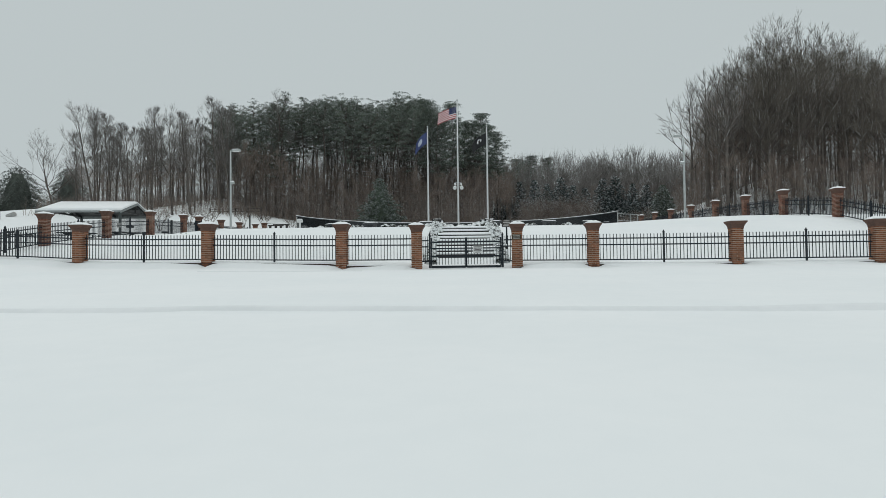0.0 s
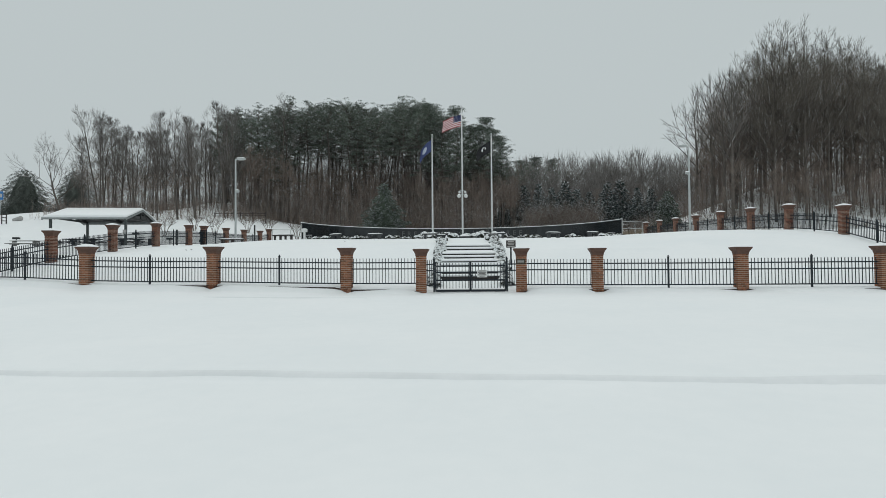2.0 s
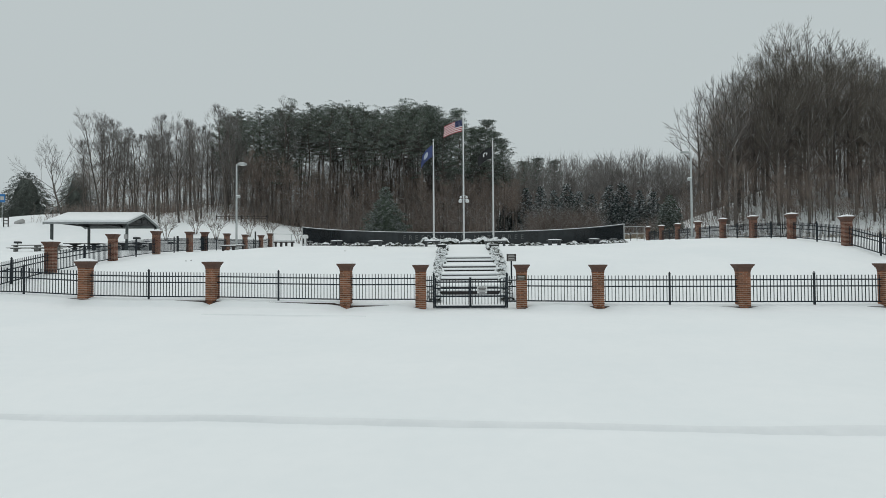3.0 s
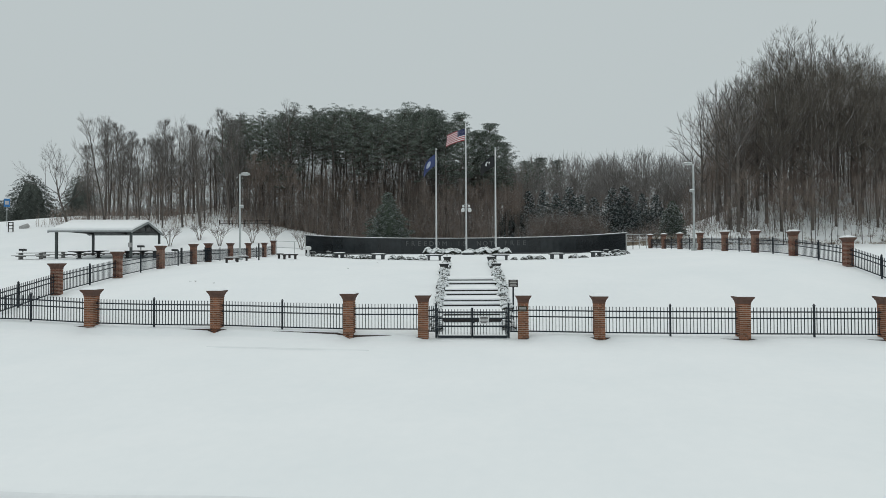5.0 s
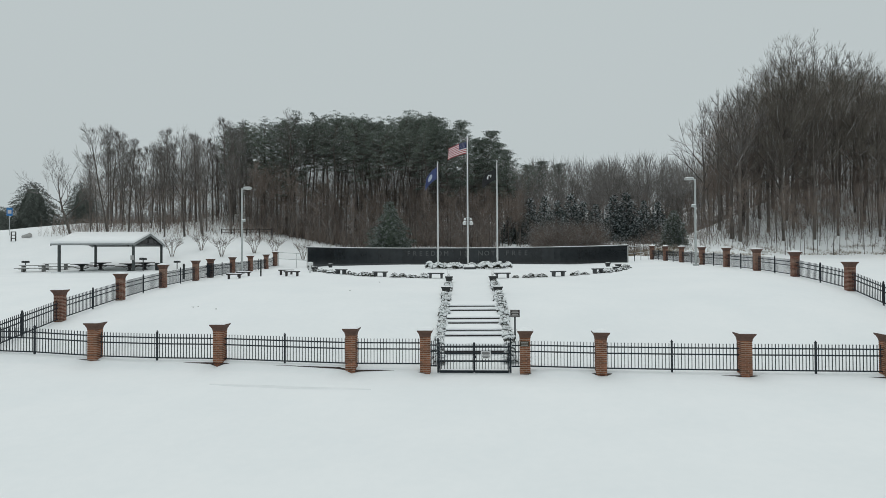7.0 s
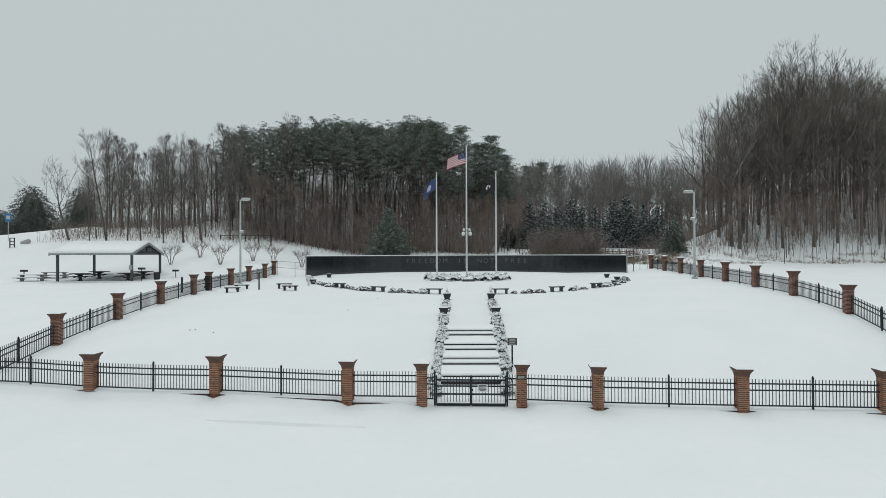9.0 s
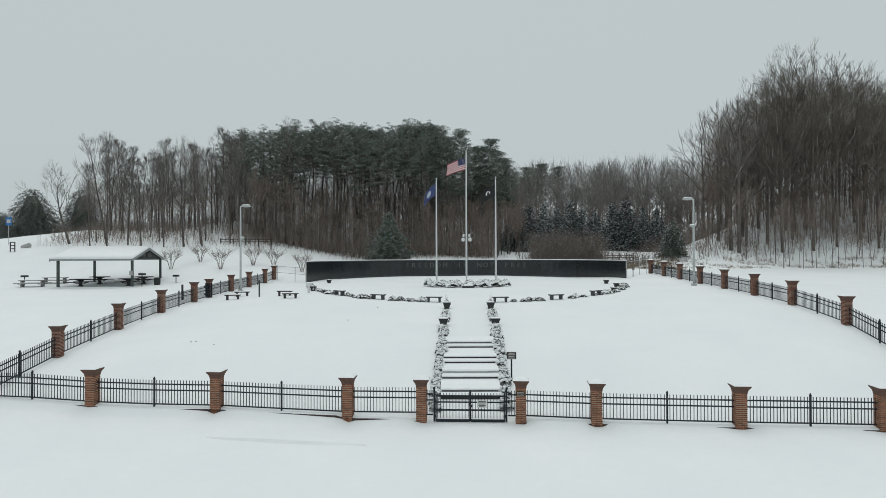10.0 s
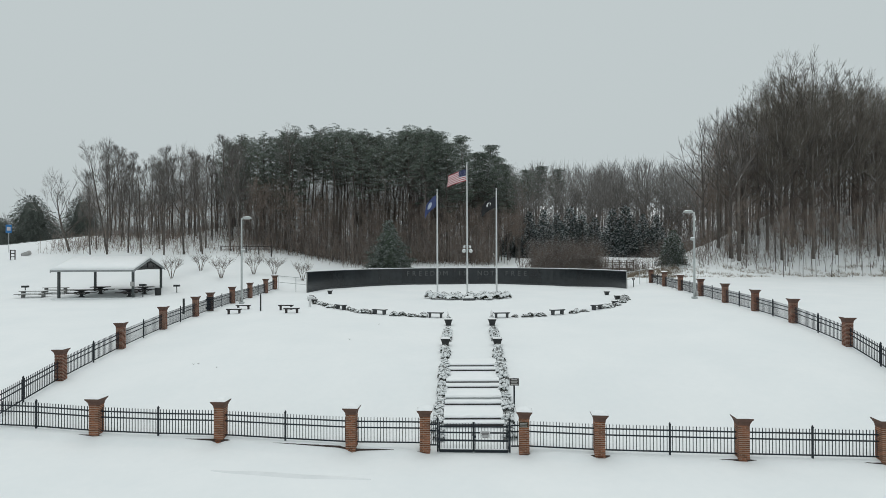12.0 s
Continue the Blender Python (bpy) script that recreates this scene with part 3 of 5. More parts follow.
def granite_bench(x, y, turn, label="dark granite slab bench on two tapered feet with snow on it", length=1.26, group="granite benches", mat=None, w=0.42):
    t = thing("bench", label, "bench", Matrix.Translation((x, y, land(x, y) - 0.03)) @ Matrix.Rotation(turn, 4, "Z"), group=group)
    part("seat", Shape().box((0, 0, 0.41), (length, w, 0.09), 0, 0.015), mat or ROUGHGRAN, t)
    for s in (-1, 1):
        foot, rings = Shape(), []
        for z, a in ((-0.1, 0.13), (0.1, 0.125), (0.3, 0.14), (0.366, 0.19)):
            rings.append([(s * length * 0.35 + p * a / 2, q * w * 0.4, z) for p, q in ((-1, -1), (1, -1), (1, 1), (-1, 1))])
        part("foot", foot.solid(rings), mat or ROUGHGRAN, t)
    part("snow_cover", snow_slab(length - 0.02, w - 0.02, 0.07, int(x * 5) % 40, 10), SNOWCAP, t, "layer of snow", True, Matrix.Translation((0, 0, 0.455)))


def ring_at(deg, r=RR):
    a = radians(deg)
    return RX + r * math.cos(a), RY + r * math.sin(a)


for deg in (-134.4, -118.2, -100.9, -82.4, -65.2, -48.8):
    x, y = ring_at(deg)
    granite_bench(x, y, radians(deg + 90))
k = 100
for a0, a1 in ((-172, -160), (-156, -137), (-130.5, -120.5), (-113, -104.5), (-78.5, -69.5), (-62, -53.5), (-46, -36), (-32, -12)):
    d = a0
    while d <= a1:
        k += 1
        x, y = ring_at(d + rnd.uniform(-0.4, 0.4), RR + rnd.uniform(-0.15, 0.15))
        if rnd.random() < 0.85:
            set_shrub(x, y, rnd.uniform(0.45, 0.8), rnd.uniform(0.2, 0.36), k, "small low plant half buried in snow", "plants round the ring", 0.0, SPECKLED if k % 4 else SHRUBS)
        d += rnd.uniform(1.5, 2.4)
for side in (-1, 1):
    y = 45.6
    x = axis_x(y) + side * 1.65
    set_shrub(x, y, 0.5, 0.35, 7 + side, "small low plant half buried in snow", "plants round the ring")
    stake = Shape()
    for i in range(5):
        stake.sliver((x + rnd.uniform(-0.1, 0.1), y, land(x, y) - 0.05), (rnd.uniform(-0.1, 0.15), 0, rnd.uniform(0.6, 0.95)), 0.05)
    tagged(part("dry_stalks", stake, TWIGGREY, None, "tuft of dry grey stalks standing in snow"), "", "plant", "dry stalks")
for x, y in ((-12.9, 64.6), (-12.5, 55.4), (14.75, 53.3), (16.2, 57.4), (16.5, 61.9)):
    planter(x, y, 0.8)

# ---- memorial wall ----
WL, WM, WR = Vector((-16.15, 68.0)), Vector((2.6, 81.8)), Vector((20.0, 66.6))
ax, ay, bx, by, cx, cy = *WL, *WM, *WR
dd = 2 * (ax * (by - cy) + bx * (cy - ay) + cx * (ay - by))
UX = ((ax * ax + ay * ay) * (by - cy) + (bx * bx + by * by) * (cy - ay) + (cx * cx + cy * cy) * (ay - by)) / dd
UY = ((ax * ax + ay * ay) * (cx - bx) + (bx * bx + by * by) * (ax - cx) + (cx * cx + cy * cy) * (bx - ax)) / dd
UR = math.hypot(ax - UX, ay - UY)
A0, A1 = math.atan2(ay - UY, ax - UX), math.atan2(cy - UY, cx - UX)
WTOP = 5.80
wall = thing("memorial_wall", "long curved wall of polished black granite with cut letters", "memorial wall", Matrix.Translation((UX, UY, 0)))


def arc_block(a, b, r0, r1, z0, z1, n=2):
    s, rings = Shape(), []
    for i in range(n + 1):
        t = a + (b - a) * i / n
        c, d = math.cos(t), math.sin(t)
        rings.append([(r0 * c, r0 * d, z0), (r1 * c, r1 * d, z0), (r1 * c, r1 * d, z1), (r0 * c, r0 * d, z1)])
    return s.solid(rings)


NP = 28
for i in range(NP):
    a, b = A0 + (A1 - A0) * i / NP, A0 + (A1 - A0) * (i + 1) / NP
    g = 0.0002
    part("granite_panel", arc_block(a - g, b + g, UR, UR + 0.06, 3.3, WTOP - 0.02), GRANITE, wall)
part("backing", arc_block(A0, A1, UR + 0.064, UR + 0.19, 3.0, WTOP - 0.03, 40), CONCRETE, wall, "pale concrete backing")
part("coping", arc_block(A0, A1, UR - 0.04, UR + 0.24, WTOP - 0.016, WTOP + 0.06, 40), ROUGHGRAN, wall, "dark granite coping")
part("plinth", arc_block(A0, A1, UR - 0.07, UR - 0.003, 3.1, 3.84, 40), ROUGHGRAN, wall, "dark granite plinth")
sn, rings = Shape(), []
for i in range(81):
    t = A0 + (A1 - A0) * i / 80
    c, d, h = math.cos(t), math.sin(t), 0.07 + 0.02 * noise.noise((i * 0.4, 0, 0))
    rings.append([(r * c, r * d, WTOP + z) for r, z in ((UR - 0.03, 0.061), (UR - 0.02, 0.061 + h * 0.8), (UR + 0.1, 0.061 + h * 1.2), (UR + 0.22, 0.061 + h * 0.7), (UR + 0.235, 0.061))])
part("snow_ridge", sn.solid(rings), SNOWCAP, wall, "ridge of snow", True)


def letter_mesh(ch, size, depth):
    c = bpy.data.curves.new("letter", "FONT")
    c.body, c.size, c.extrude, c.align_x, c.resolution_u = ch, size, depth, "CENTER", 3
    o = bpy.data.objects.new("letter", c)
    me = bpy.data.meshes.new_from_object(o)
    bpy.data.objects.remove(o)
    bpy.data.curves.remove(c)
    me.materials.clear()
    me.materials.append(LETTER)
    return me


TEXT = "FREEDOM IS NOT FREE"
made = {}
pos = -8.0
for ch in TEXT:
    step = {" ": 1.15, "I": 0.66, "M": 1.05}.get(ch, 0.87)
    if ch != " ":
        if ch not in made:
            made[ch] = letter_mesh(ch, 0.92, 0.008)
        t = math.pi / 2 - (pos + step / 2 + 0.22) / UR
        m = Matrix.Translation(((UR - 0.008) * math.cos(t), (UR - 0.008) * math.sin(t), 4.84)) @ Matrix.Rotation(t - math.pi / 2, 4, "Z") @ Matrix.Rotation(math.pi / 2, 4, "X")
        part("letter", made[ch], None, wall, "", False, m)
    pos += step

# ---- flagpoles and flags ----


def flagpole(x, y, top, label):
    z = land(x, y)
    t = thing("flagpole", label, "flagpole", Matrix.Translation((x, y, z - 0.05)), group="flagpoles")
    h = top - z
    part("shaft", Shape().tube([(0, 0, 0), (0, 0, h * 0.5), (0, 0, h)], [0.09, 0.074, 0.045], 12), WHITEP, t, "", True)
    part("base_collar", Shape().tube([(0, 0, 0), (0, 0, 0.16), (0, 0, 0.2)], [0.2, 0.2, 0.12], 12), POLE, t)
    ball = Shape().solid([[(0.1 * math.sin(a) * math.cos(b), 0.1 * math.sin(a) * math.sin(b), h + 0.09 - 0.1 * math.cos(a)) for b in (i * math.pi / 5 for i in range(10))] for a in (0.2, 0.7, 1.2, 1.6, 2.1, 2.6, 3.0)])
    part("ball_finial", ball, POLE, t, "silver ball finial", True)
    part("halyard", Shape().tube([(-0.11, 0, 1.2), (-0.07, 0, h - 0.1)], [0.008, 0.008], 4), FLAGWHITE, t)
    part("cleat", Shape().box((-0.11, 0, 1.2), (0.05, 0.04, 0.18), 0, 0.008), POLE, t)
    return t


def flag(name, label, x, y, z, length, height, droop, paint, mats, seed):
    """A cloth that streams to the west; paint gives each cell's material from its place along and down."""
    nu, nv = 30, 26
    t = thing(name, label, "flag", Matrix.Translation((x - 0.09, y, z)), group="flags")
    s = Shape()

    def at(u, v):
        a = droop * (0.75 + 0.5 * u)
        fold = math.sin(u * 7.5 + v * 1.1 + seed)
        return (-u * length * math.cos(a) + 0.05 * math.sin(v * 5 + seed) * u, 0.16 * fold * u ** 0.6, -u * length * math.sin(a) - v * height * (1 - 0.05 * u) + 0.05 * fold * u)

    s.v = [at(i / nu, j / nv) for j in range(nv + 1) for i in range(nu + 1)]
    for j in range(nv):
        for i in range(nu):
            a = j * (nu + 1) + i
            s.f.append((a, a + 1, a + nu + 2, a + nu + 1))
            s.m.append(paint((i + 0.5) / nu, (j + 0.5) / nv))
    part("cloth", s, mats, t, "", True)
    return t, at


FA, FB, FC = (-1.15, 62.75), (2.02, 63.0), (5.12, 62.8)
flagpole(*FA, 14.62, "white tapered flagpole with a silver ball rising from a snowy bed")
centre = flagpole(*FB, 17.55, "tall white flagpole carrying a cluster of floodlights")
flagpole(*FC, 14.70, "white tapered flagpole with a silver ball rising from a snowy bed")
for px, py, up, size in ((-0.36, -0.12, 0.0, 1.25), (0.36, -0.12, 0.0, 1.25), (-0.30, 0.14, 0.42, 0.85), (0.30, 0.14, 0.42, 0.85)):
    lz = 8.28 - land(*FB) + up
    arm = part("floodlight", Shape().tube([(0, 0, lz + 0.12), (px * 0.6, py * 0.6, lz + 0.16), (px, py, lz + 0.05)], [0.035, 0.03, 0.03], 6), POLE, centre)
    head = [[(px + r * size * math.cos(b), py + r * size * math.sin(b), lz + q * size) for b in (k * math.pi / 6 for k in range(12))] for q, r in ((-0.17, 0.07), (-0.13, 0.14), (-0.02, 0.17), (0.08, 0.13), (0.12, 0.05))]
    part("lamp_head", Shape().solid(head), LENS, arm, "round lamp head", True)
    part("snow_top", Shape().solid([[(px + r * size * math.cos(b), py + r * size * math.sin(b), lz + q * size) for b in (k * math.pi / 4 for k in range(8))] for q, r in ((0.07, 0.12), (0.13, 0.10), (0.16, 0.03))]), SNOWCAP, arm, "", True)


def us_paint(u, v):
    if u < 0.4 and v < 7 / 13:
        return 2
    return int(v * 13) % 2


usf, place = flag("national_flag", "red and white striped flag with a navy starred canton", *FB, 16.9, 2.1, 1.25, 0.3, us_paint, [FLAGRED, FLAGWHITE, FLAGBLUE], 0.4)
stars = Shape()
for r in range(5):
    for c in range(6):
        for off in (-0.012, 0.012):
            p = Vector(place(0.035 + c * 0.062, 0.06 + r * 0.1)) + Vector((0, off, 0))
            stars.face([p + Vector((a * 0.028, 0, b * 0.028)) for a, b in ((-1, 0), (-0.3, -0.3), (0, -1), (0.3, -0.3), (1, 0), (0.3, 0.3), (0, 1), (-0.3, 0.3))])
tagged(part("stars", stars, FLAGWHITE, usf, "small white stars"), kind="stuff")
flag("state_flag", "blue flag with a pale round seal", *FA, 14.15, 1.75, 1.25, 0.66, lambda u, v: 1 if (u - 0.52) ** 2 * 1.9 + (v - 0.5) ** 2 < 0.07 else 0, [STATEBLUE, SEALBLUE], 1.3)
flag("black_flag", "black flag with a pale shape in the middle", *FC, 14.0, 1.8, 1.2, 0.5, lambda u, v: 1 if (u - 0.45) ** 2 * 2.2 + (v - 0.42) ** 2 < 0.045 and v - 0.42 > -0.16 - (u - 0.45) and not (abs(u - 0.44) < 0.06 and 0.36 < v < 0.6) else 0, [FLAGBLACK, FLAGWHITE], 2.2)

# the bed round the poles
k = 300
for x, y, w, h in ((-1.9, 59.3, 0.95, 0.62), (-1.1, 58.3, 1.15, 0.55), (-0.5, 59.6, 1.0, 0.5), (0.3, 57.9, 1.3, 0.55), (0.9, 59.5, 1.1, 0.5), (1.1, 58.0, 0.8, 0.42), (2.2, 59.6, 1.2, 0.5), (2.9, 58.0, 0.95, 0.45), (3.75, 57.8, 1.15, 0.62), (3.4, 59.5, 1.0, 0.55), (4.6, 59.5, 1.1, 0.5), (4.9, 58.6, 1.1, 0.6), (5.75, 59.2, 0.95, 0.55)):
    k += 1
    set_shrub(x, y, w, h * 1.15, k, "rounded shrub bowed under a thick dome of snow below the flagpoles", "shrubs round the flagpoles", 0.0, LADEN)
st = thing("boulder", "dark low stone with a cap of snow in the bed", "stone", Matrix.Translation((1.95, 57.3, land(1.95, 57.3) - 0.02)) @ Matrix.Scale(0.72, 4))
part("stone_block", Shape().solid([[(a * w, b * w * 0.6, z) for a, b in ((-1, -0.8), (0.1, -1), (1, -0.7), (1.05, 0.6), (0.2, 1), (-0.9, 0.9))] for z, w in ((0, 0.8), (0.2, 0.85), (0.33, 0.7))]), ROUGHGRAN, st)
part("snow_cap", snow_slab(1.3, 0.85, 0.30, 9), SNOWCAP, st, "", True, Matrix.Translation((0, 0, 0.31)))

# ---- lamp posts ----


def lamp_post(x, y, top, side, mid):
    z = land(x, y)
    t = thing("lamp_post", "tall grey lamp post with one flat head on a short arm", "street lamp", Matrix.Translation((x, y, z - 0.05)), group="lamp posts")
    h = top - z
    part("pole", Shape().tube([(0, 0, 0), (0, 0, h * 0.6), (0, 0, h)], [0.105, 0.09, 0.072], 12), POLE, t, "", True)
    part("base_cover", Shape().box((0, 0, 0.12), (0.4, 0.4, 0.24), 0, 0.02), POLE, t)
    part("hand_hole_box", Shape().box((side * -0.2, -0.05, 0.5), (0.2, 0.14, 0.45), 0, 0.01), CONCRETE, t)
    part("arm", Shape().tube([(0, 0, h - 0.12), (side * 0.3, 0, h - 0.02)], [0.05, 0.045], 8), POLE, t)
    head, rings = Shape(), []
    for u, w, lo, hi in ((0.12, 0.10, -0.05, 0.10), (0.25, 0.18, -0.07, 0.12), (0.55, 0.22, -0.08, 0.15), (0.85, 0.18, -0.07, 0.10), (0.98, 0.1, -0.06, 0.02)):
        rings.append([(side * u, -w, lo + h), (side * u, w, lo + h), (side * u, w * 0.8, hi + h), (side * u, -w * 0.8, hi + h)])
    hd = part("lamp_head", head.solid(rings), POLE, t, "flat cobra lamp head", True)
    part("lens", Shape().box((side * 0.55, 0, h - 0.09), (0.5, 0.32, 0.04), 0, 0.01), LENS, hd)
    part("snow_top", snow_slab(0.78, 0.34, 0.09, 3, 8, 2.5), SNOWCAP, hd, "snow on the lamp head", True, Matrix.Translation((side * 0.55, 0, h + 0.1)))
    fl = part("floodlight", Shape().box((side * 0.2, -0.12, mid - z), (0.36, 0.24, 0.2), 0, 0.03).tube([(0, 0, mid - z - 0.12), (side * 0.2, -0.1, mid - z - 0.12)], [0.03, 0.03], 6), POLE, t, "small floodlight")
    part("snow_top", snow_slab(0.36, 0.24, 0.09, 4), SNOWCAP, fl, "", True, Matrix.Translation((side * 0.2, -0.12, mid - z + 0.1)))


lamp_post(-20.4, 58.6, 11.55, 1, 8.35)
lamp_post(22.6, 55.0, 11.75, -1, 9.25)

# ---- picnic shelter ----
PA = math.atan2(0.75, 7.6)
PM = Matrix.Translation((-38.4, 67.7, 3.2)) @ Matrix.Rotation(PA, 4, "Z")
HX, HY, EAVE, RIDGE = 3.8, 3.8, 3.15, 4.25
shelter = thing("picnic_shelter", "open picnic shelter with dark posts and a snow-covered gable roof", "shelter", PM)
for x in (-HX, HX):
    for y in (-HY, HY):
        post = part("post", Shape().box((x, y, EAVE / 2 - 0.15), (0.22, 0.22, EAVE + 0.3), 0, 0.015), SHELTERPOST, shelter, "dark square steel post")
        part("base_plate", Shape().box((x, y, 0.02), (0.34, 0.34, 0.06)), DARKMETAL, post)
XW, XE, OY = -HX - 0.62, HX + 0.25, HY + 0.5
for y in (-HY, HY):
    part("eave_beam", Shape().box(((XW + XE) / 2, y, EAVE - 0.1), (XE - XW - 0.1, 0.16, 0.24), 0, 0.01), ROOFEDGE, shelter)
slope = (RIDGE - EAVE) / HY
for s in (-1, 1):
    lo = EAVE - slope * (OY - HY) + 0.08
    deck = [[(x, 0.0, RIDGE + 0.08), (x, s * OY, lo), (x, s * OY, lo - 0.1), (x, 0.0, RIDGE - 0.02)] for x in (XW, XE)]
    roof = part("roof_slope", Shape().solid(deck), DARKMETAL, shelter, "dark metal roof deck")
    part("fascia", Shape().box(((XW + XE) / 2, s * (OY + 0.02), lo - 0.06), (XE - XW, 0.05, 0.24)), ROOFEDGE, roof)
    n = 24
    sh = Shape()
    rings = []
    for i in range(n + 1):
        x = XW - 0.03 + (XE - XW + 0.06) * i / n
        h = (0.20 if 0 < i < n else 0.10) + 0.02 * noise.noise((i * 0.7, s, 4))
        rings.append([(x, -0.005 * s, RIDGE + 0.085), (x, s * (OY + 0.05), lo + 0.005), (x, s * (OY + 0.08), lo + h * 0.8), (x, s * OY * 0.85, lo + slope * OY * 0.15 + h), (x, 0.0, RIDGE + 0.085 + h)])
    part("snow_blanket", sh.solid(rings), SNOWCAP, roof, "thick even snow blanket", True)
for x in (XW, XE):
    for s in (-1, 1):
        part("barge_board", Shape().solid([[(x - 0.03, s * yy, z), (x + 0.03, s * yy, z), (x + 0.03, s * yy, z - 0.24), (x - 0.03, s * yy, z - 0.24)] for yy, z in ((0.0, RIDGE + 0.06), (OY, EAVE - slope * (OY - HY) + 0.06))]), ROOFEDGE, shelter)
for x in (-HX, 0, HX):
    part("tie_beam", Shape().box((x, 0, EAVE - 0.02), (0.14, 2 * HY, 0.2), 0, 0.01), DARKMETAL, shelter)
    part("king_post", Shape().box((x, 0, (EAVE + RIDGE) / 2), (0.12, 0.12, RIDGE - EAVE - 0.1)), DARKMETAL, shelter)
    for s in (-1, 1):
        part("rafter", Shape().solid([[(x - 0.07, s * yy, z), (x + 0.07, s * yy, z), (x + 0.07, s * yy, z - 0.2), (x - 0.07, s * yy, z - 0.2)] for yy, z in ((0.0, RIDGE - 0.03), (HY, EAVE - 0.03))]), DARKMETAL, shelter)
        part("brace", Shape().tube([(x, s * HY * 0.5, EAVE), (x, s * HY * 0.25, EAVE + slope * HY * 0.72)], [0.05, 0.05], 6), DARKMETAL, shelter)
for y in (-1.4, 0.0, 1.4):
    part("purlin", Shape().box(((XW + XE) / 2, y, RIDGE - abs(y) * slope - 0.08), (XE - XW - 0.1, 0.1, 0.12)), DARKMETAL, shelter)
part("meter_box", Shape().box((HX - 0.05, -HY - 0.16, 1.55), (0.32, 0.16, 0.5), 0, 0.01), CONCRETE, shelter, "grey electric box")
tagged(part("shelter_floor", Shape().box((0, 0, 0.0), (2 * HX + 1.2, 2 * HY + 1.0, 0.16), 0, 0.03), SNOWCAP, None, "snow-dusted concrete floor of the picnic shelter", False, PM), "", "floor", kind="structure")


def picnic_table(x, y, turn):
    """A pedestal table under the shelter."""
    t = thing("picnic_table", "dark pedestal picnic table with attached benches under the shelter roof", "table", Matrix.Translation((x, y, land(x, y) + 0.07)) @ Matrix.Rotation(turn, 4, "Z"), group="picnic tables")
    for i in range(4):
        part("top_plank", Shape().box((0, -0.33 + i * 0.22, 0.75), (1.95, 0.21, 0.08), 0, 0.008), TIMBER, t)
    part("pedestal", Shape().solid([[(a * w, b * w * 0.8, z) for a, b in ((-1, -1), (1, -1), (1, 1), (-1, 1))] for z, w in ((-0.05, 0.24), (0.06, 0.22), (0.1, 0.13), (0.5, 0.13), (0.62, 0.3), (0.71, 0.55))]), DARKMETAL, t)
    for s in (-1, 1):
        part("bench_plank", Shape().box((0, s * 0.78, 0.44), (2.3, 0.3, 0.08), 0, 0.008), TIMBER, t)
        part("bench_arm", Shape().tube([(s * 0.3, 0, 0.25), (s * 0.32, -0.8, 0.38)], [0.045, 0.04], 6).tube([(s * 0.3, 0, 0.25), (s * 0.32, 0.8, 0.38)], [0.045, 0.04], 6), DARKMETAL, t)


def long_table(x, y, turn):
    """A long table with benches, out in the snow."""
    t = thing("picnic_table", "long weathered grey picnic table with benches, coated with snow", "table", Matrix.Translation((x, y, land(x, y) - 0.06)) @ Matrix.Rotation(turn, 4, "Z"), group="picnic tables")
    for i in range(3):
        part("top_plank", Shape().box((0, -0.26 + i * 0.26, 0.74), (2.6, 0.25, 0.07), 0, 0.008), GREYWOOD, t)
    part("snow_cover", snow_slab(2.56, 0.74, 0.06, int(abs(y)) % 9, 12), SNOWCAP, t, "", True, Matrix.Translation((0, 0, 0.775)))
    for s in (-1, 1):
        bench = part("bench_plank", Shape().box((0, s * 0.76, 0.44), (3.0, 0.3, 0.07), 0, 0.008), GREYWOOD, t)
        part("snow_cover", snow_slab(2.96, 0.27, 0.05, int(abs(y)) % 7, 10), SNOWCAP, bench, "", True, Matrix.Translation((0, s * 0.76, 0.475)))
        fr = Shape().box((s * 1.05, 0, 0.34), (0.16, 0.5, 0.76), 0, 0.01).box((s * 1.05, 0, 0.37), (0.12, 1.6, 0.08), 0, 0.01)
        part("trestle", fr, GREYWOOD, t)


for x, y in ((-40.3, 65.0), (-40.4, 68.6), (-35.3, 65.5), (-35.2, 68.4)):
    picnic_table(x, y, PA)
for x, y in ((-45.9, 65.4), (-46.0, 69.2)):
    long_table(x, y, PA)


def grill(x, y, h=0.95):
    t = thing("park_grill", "black pedestal barbecue grill topped with snow", "grill", Matrix.Translation((x, y, land(x, y) - 0.05)), group="park grills")
    part("stem", Shape().tube([(0, 0, 0), (0, 0, h - 0.2)], [0.05, 0.05], 8), DARKMETAL, t)
    part("fire_box", Shape().box((0, 0, h - 0.1), (0.62, 0.42, 0.2), 0, 0.01), DARKMETAL, t)
    part("grate", Shape().box((0, -0.05, h + 0.012), (0.58, 0.36, 0.02)), IRON, t)
    part("snow_top", snow_slab(0.58, 0.4, 0.12, 6), SNOWCAP, t, "", True, Matrix.Translation((0, 0, h + 0.022)))


grill(-32.0, 69.6)
grill(-48.2, 67.3, 1.15)
grill(-33.5, 64.9, 1.5)
bn = thing("litter_bin", "dark round litter bin beside the shelter", "bin", Matrix.Translation((-32.9, 67.0, land(-32.9, 67) - 0.03)))
part("drum", Shape().tube([(0, 0, 0), (0, 0, 0.1), (0, 0, 0.75), (0, 0, 0.85)], [0.30, 0.33, 0.34, 0.30], 16), DARKMETAL, bn, "", True)
part("rim", Shape().tube([(0, 0, 0.8), (0, 0, 0.87)], [0.36, 0.36], 16), DARKMETAL, bn)

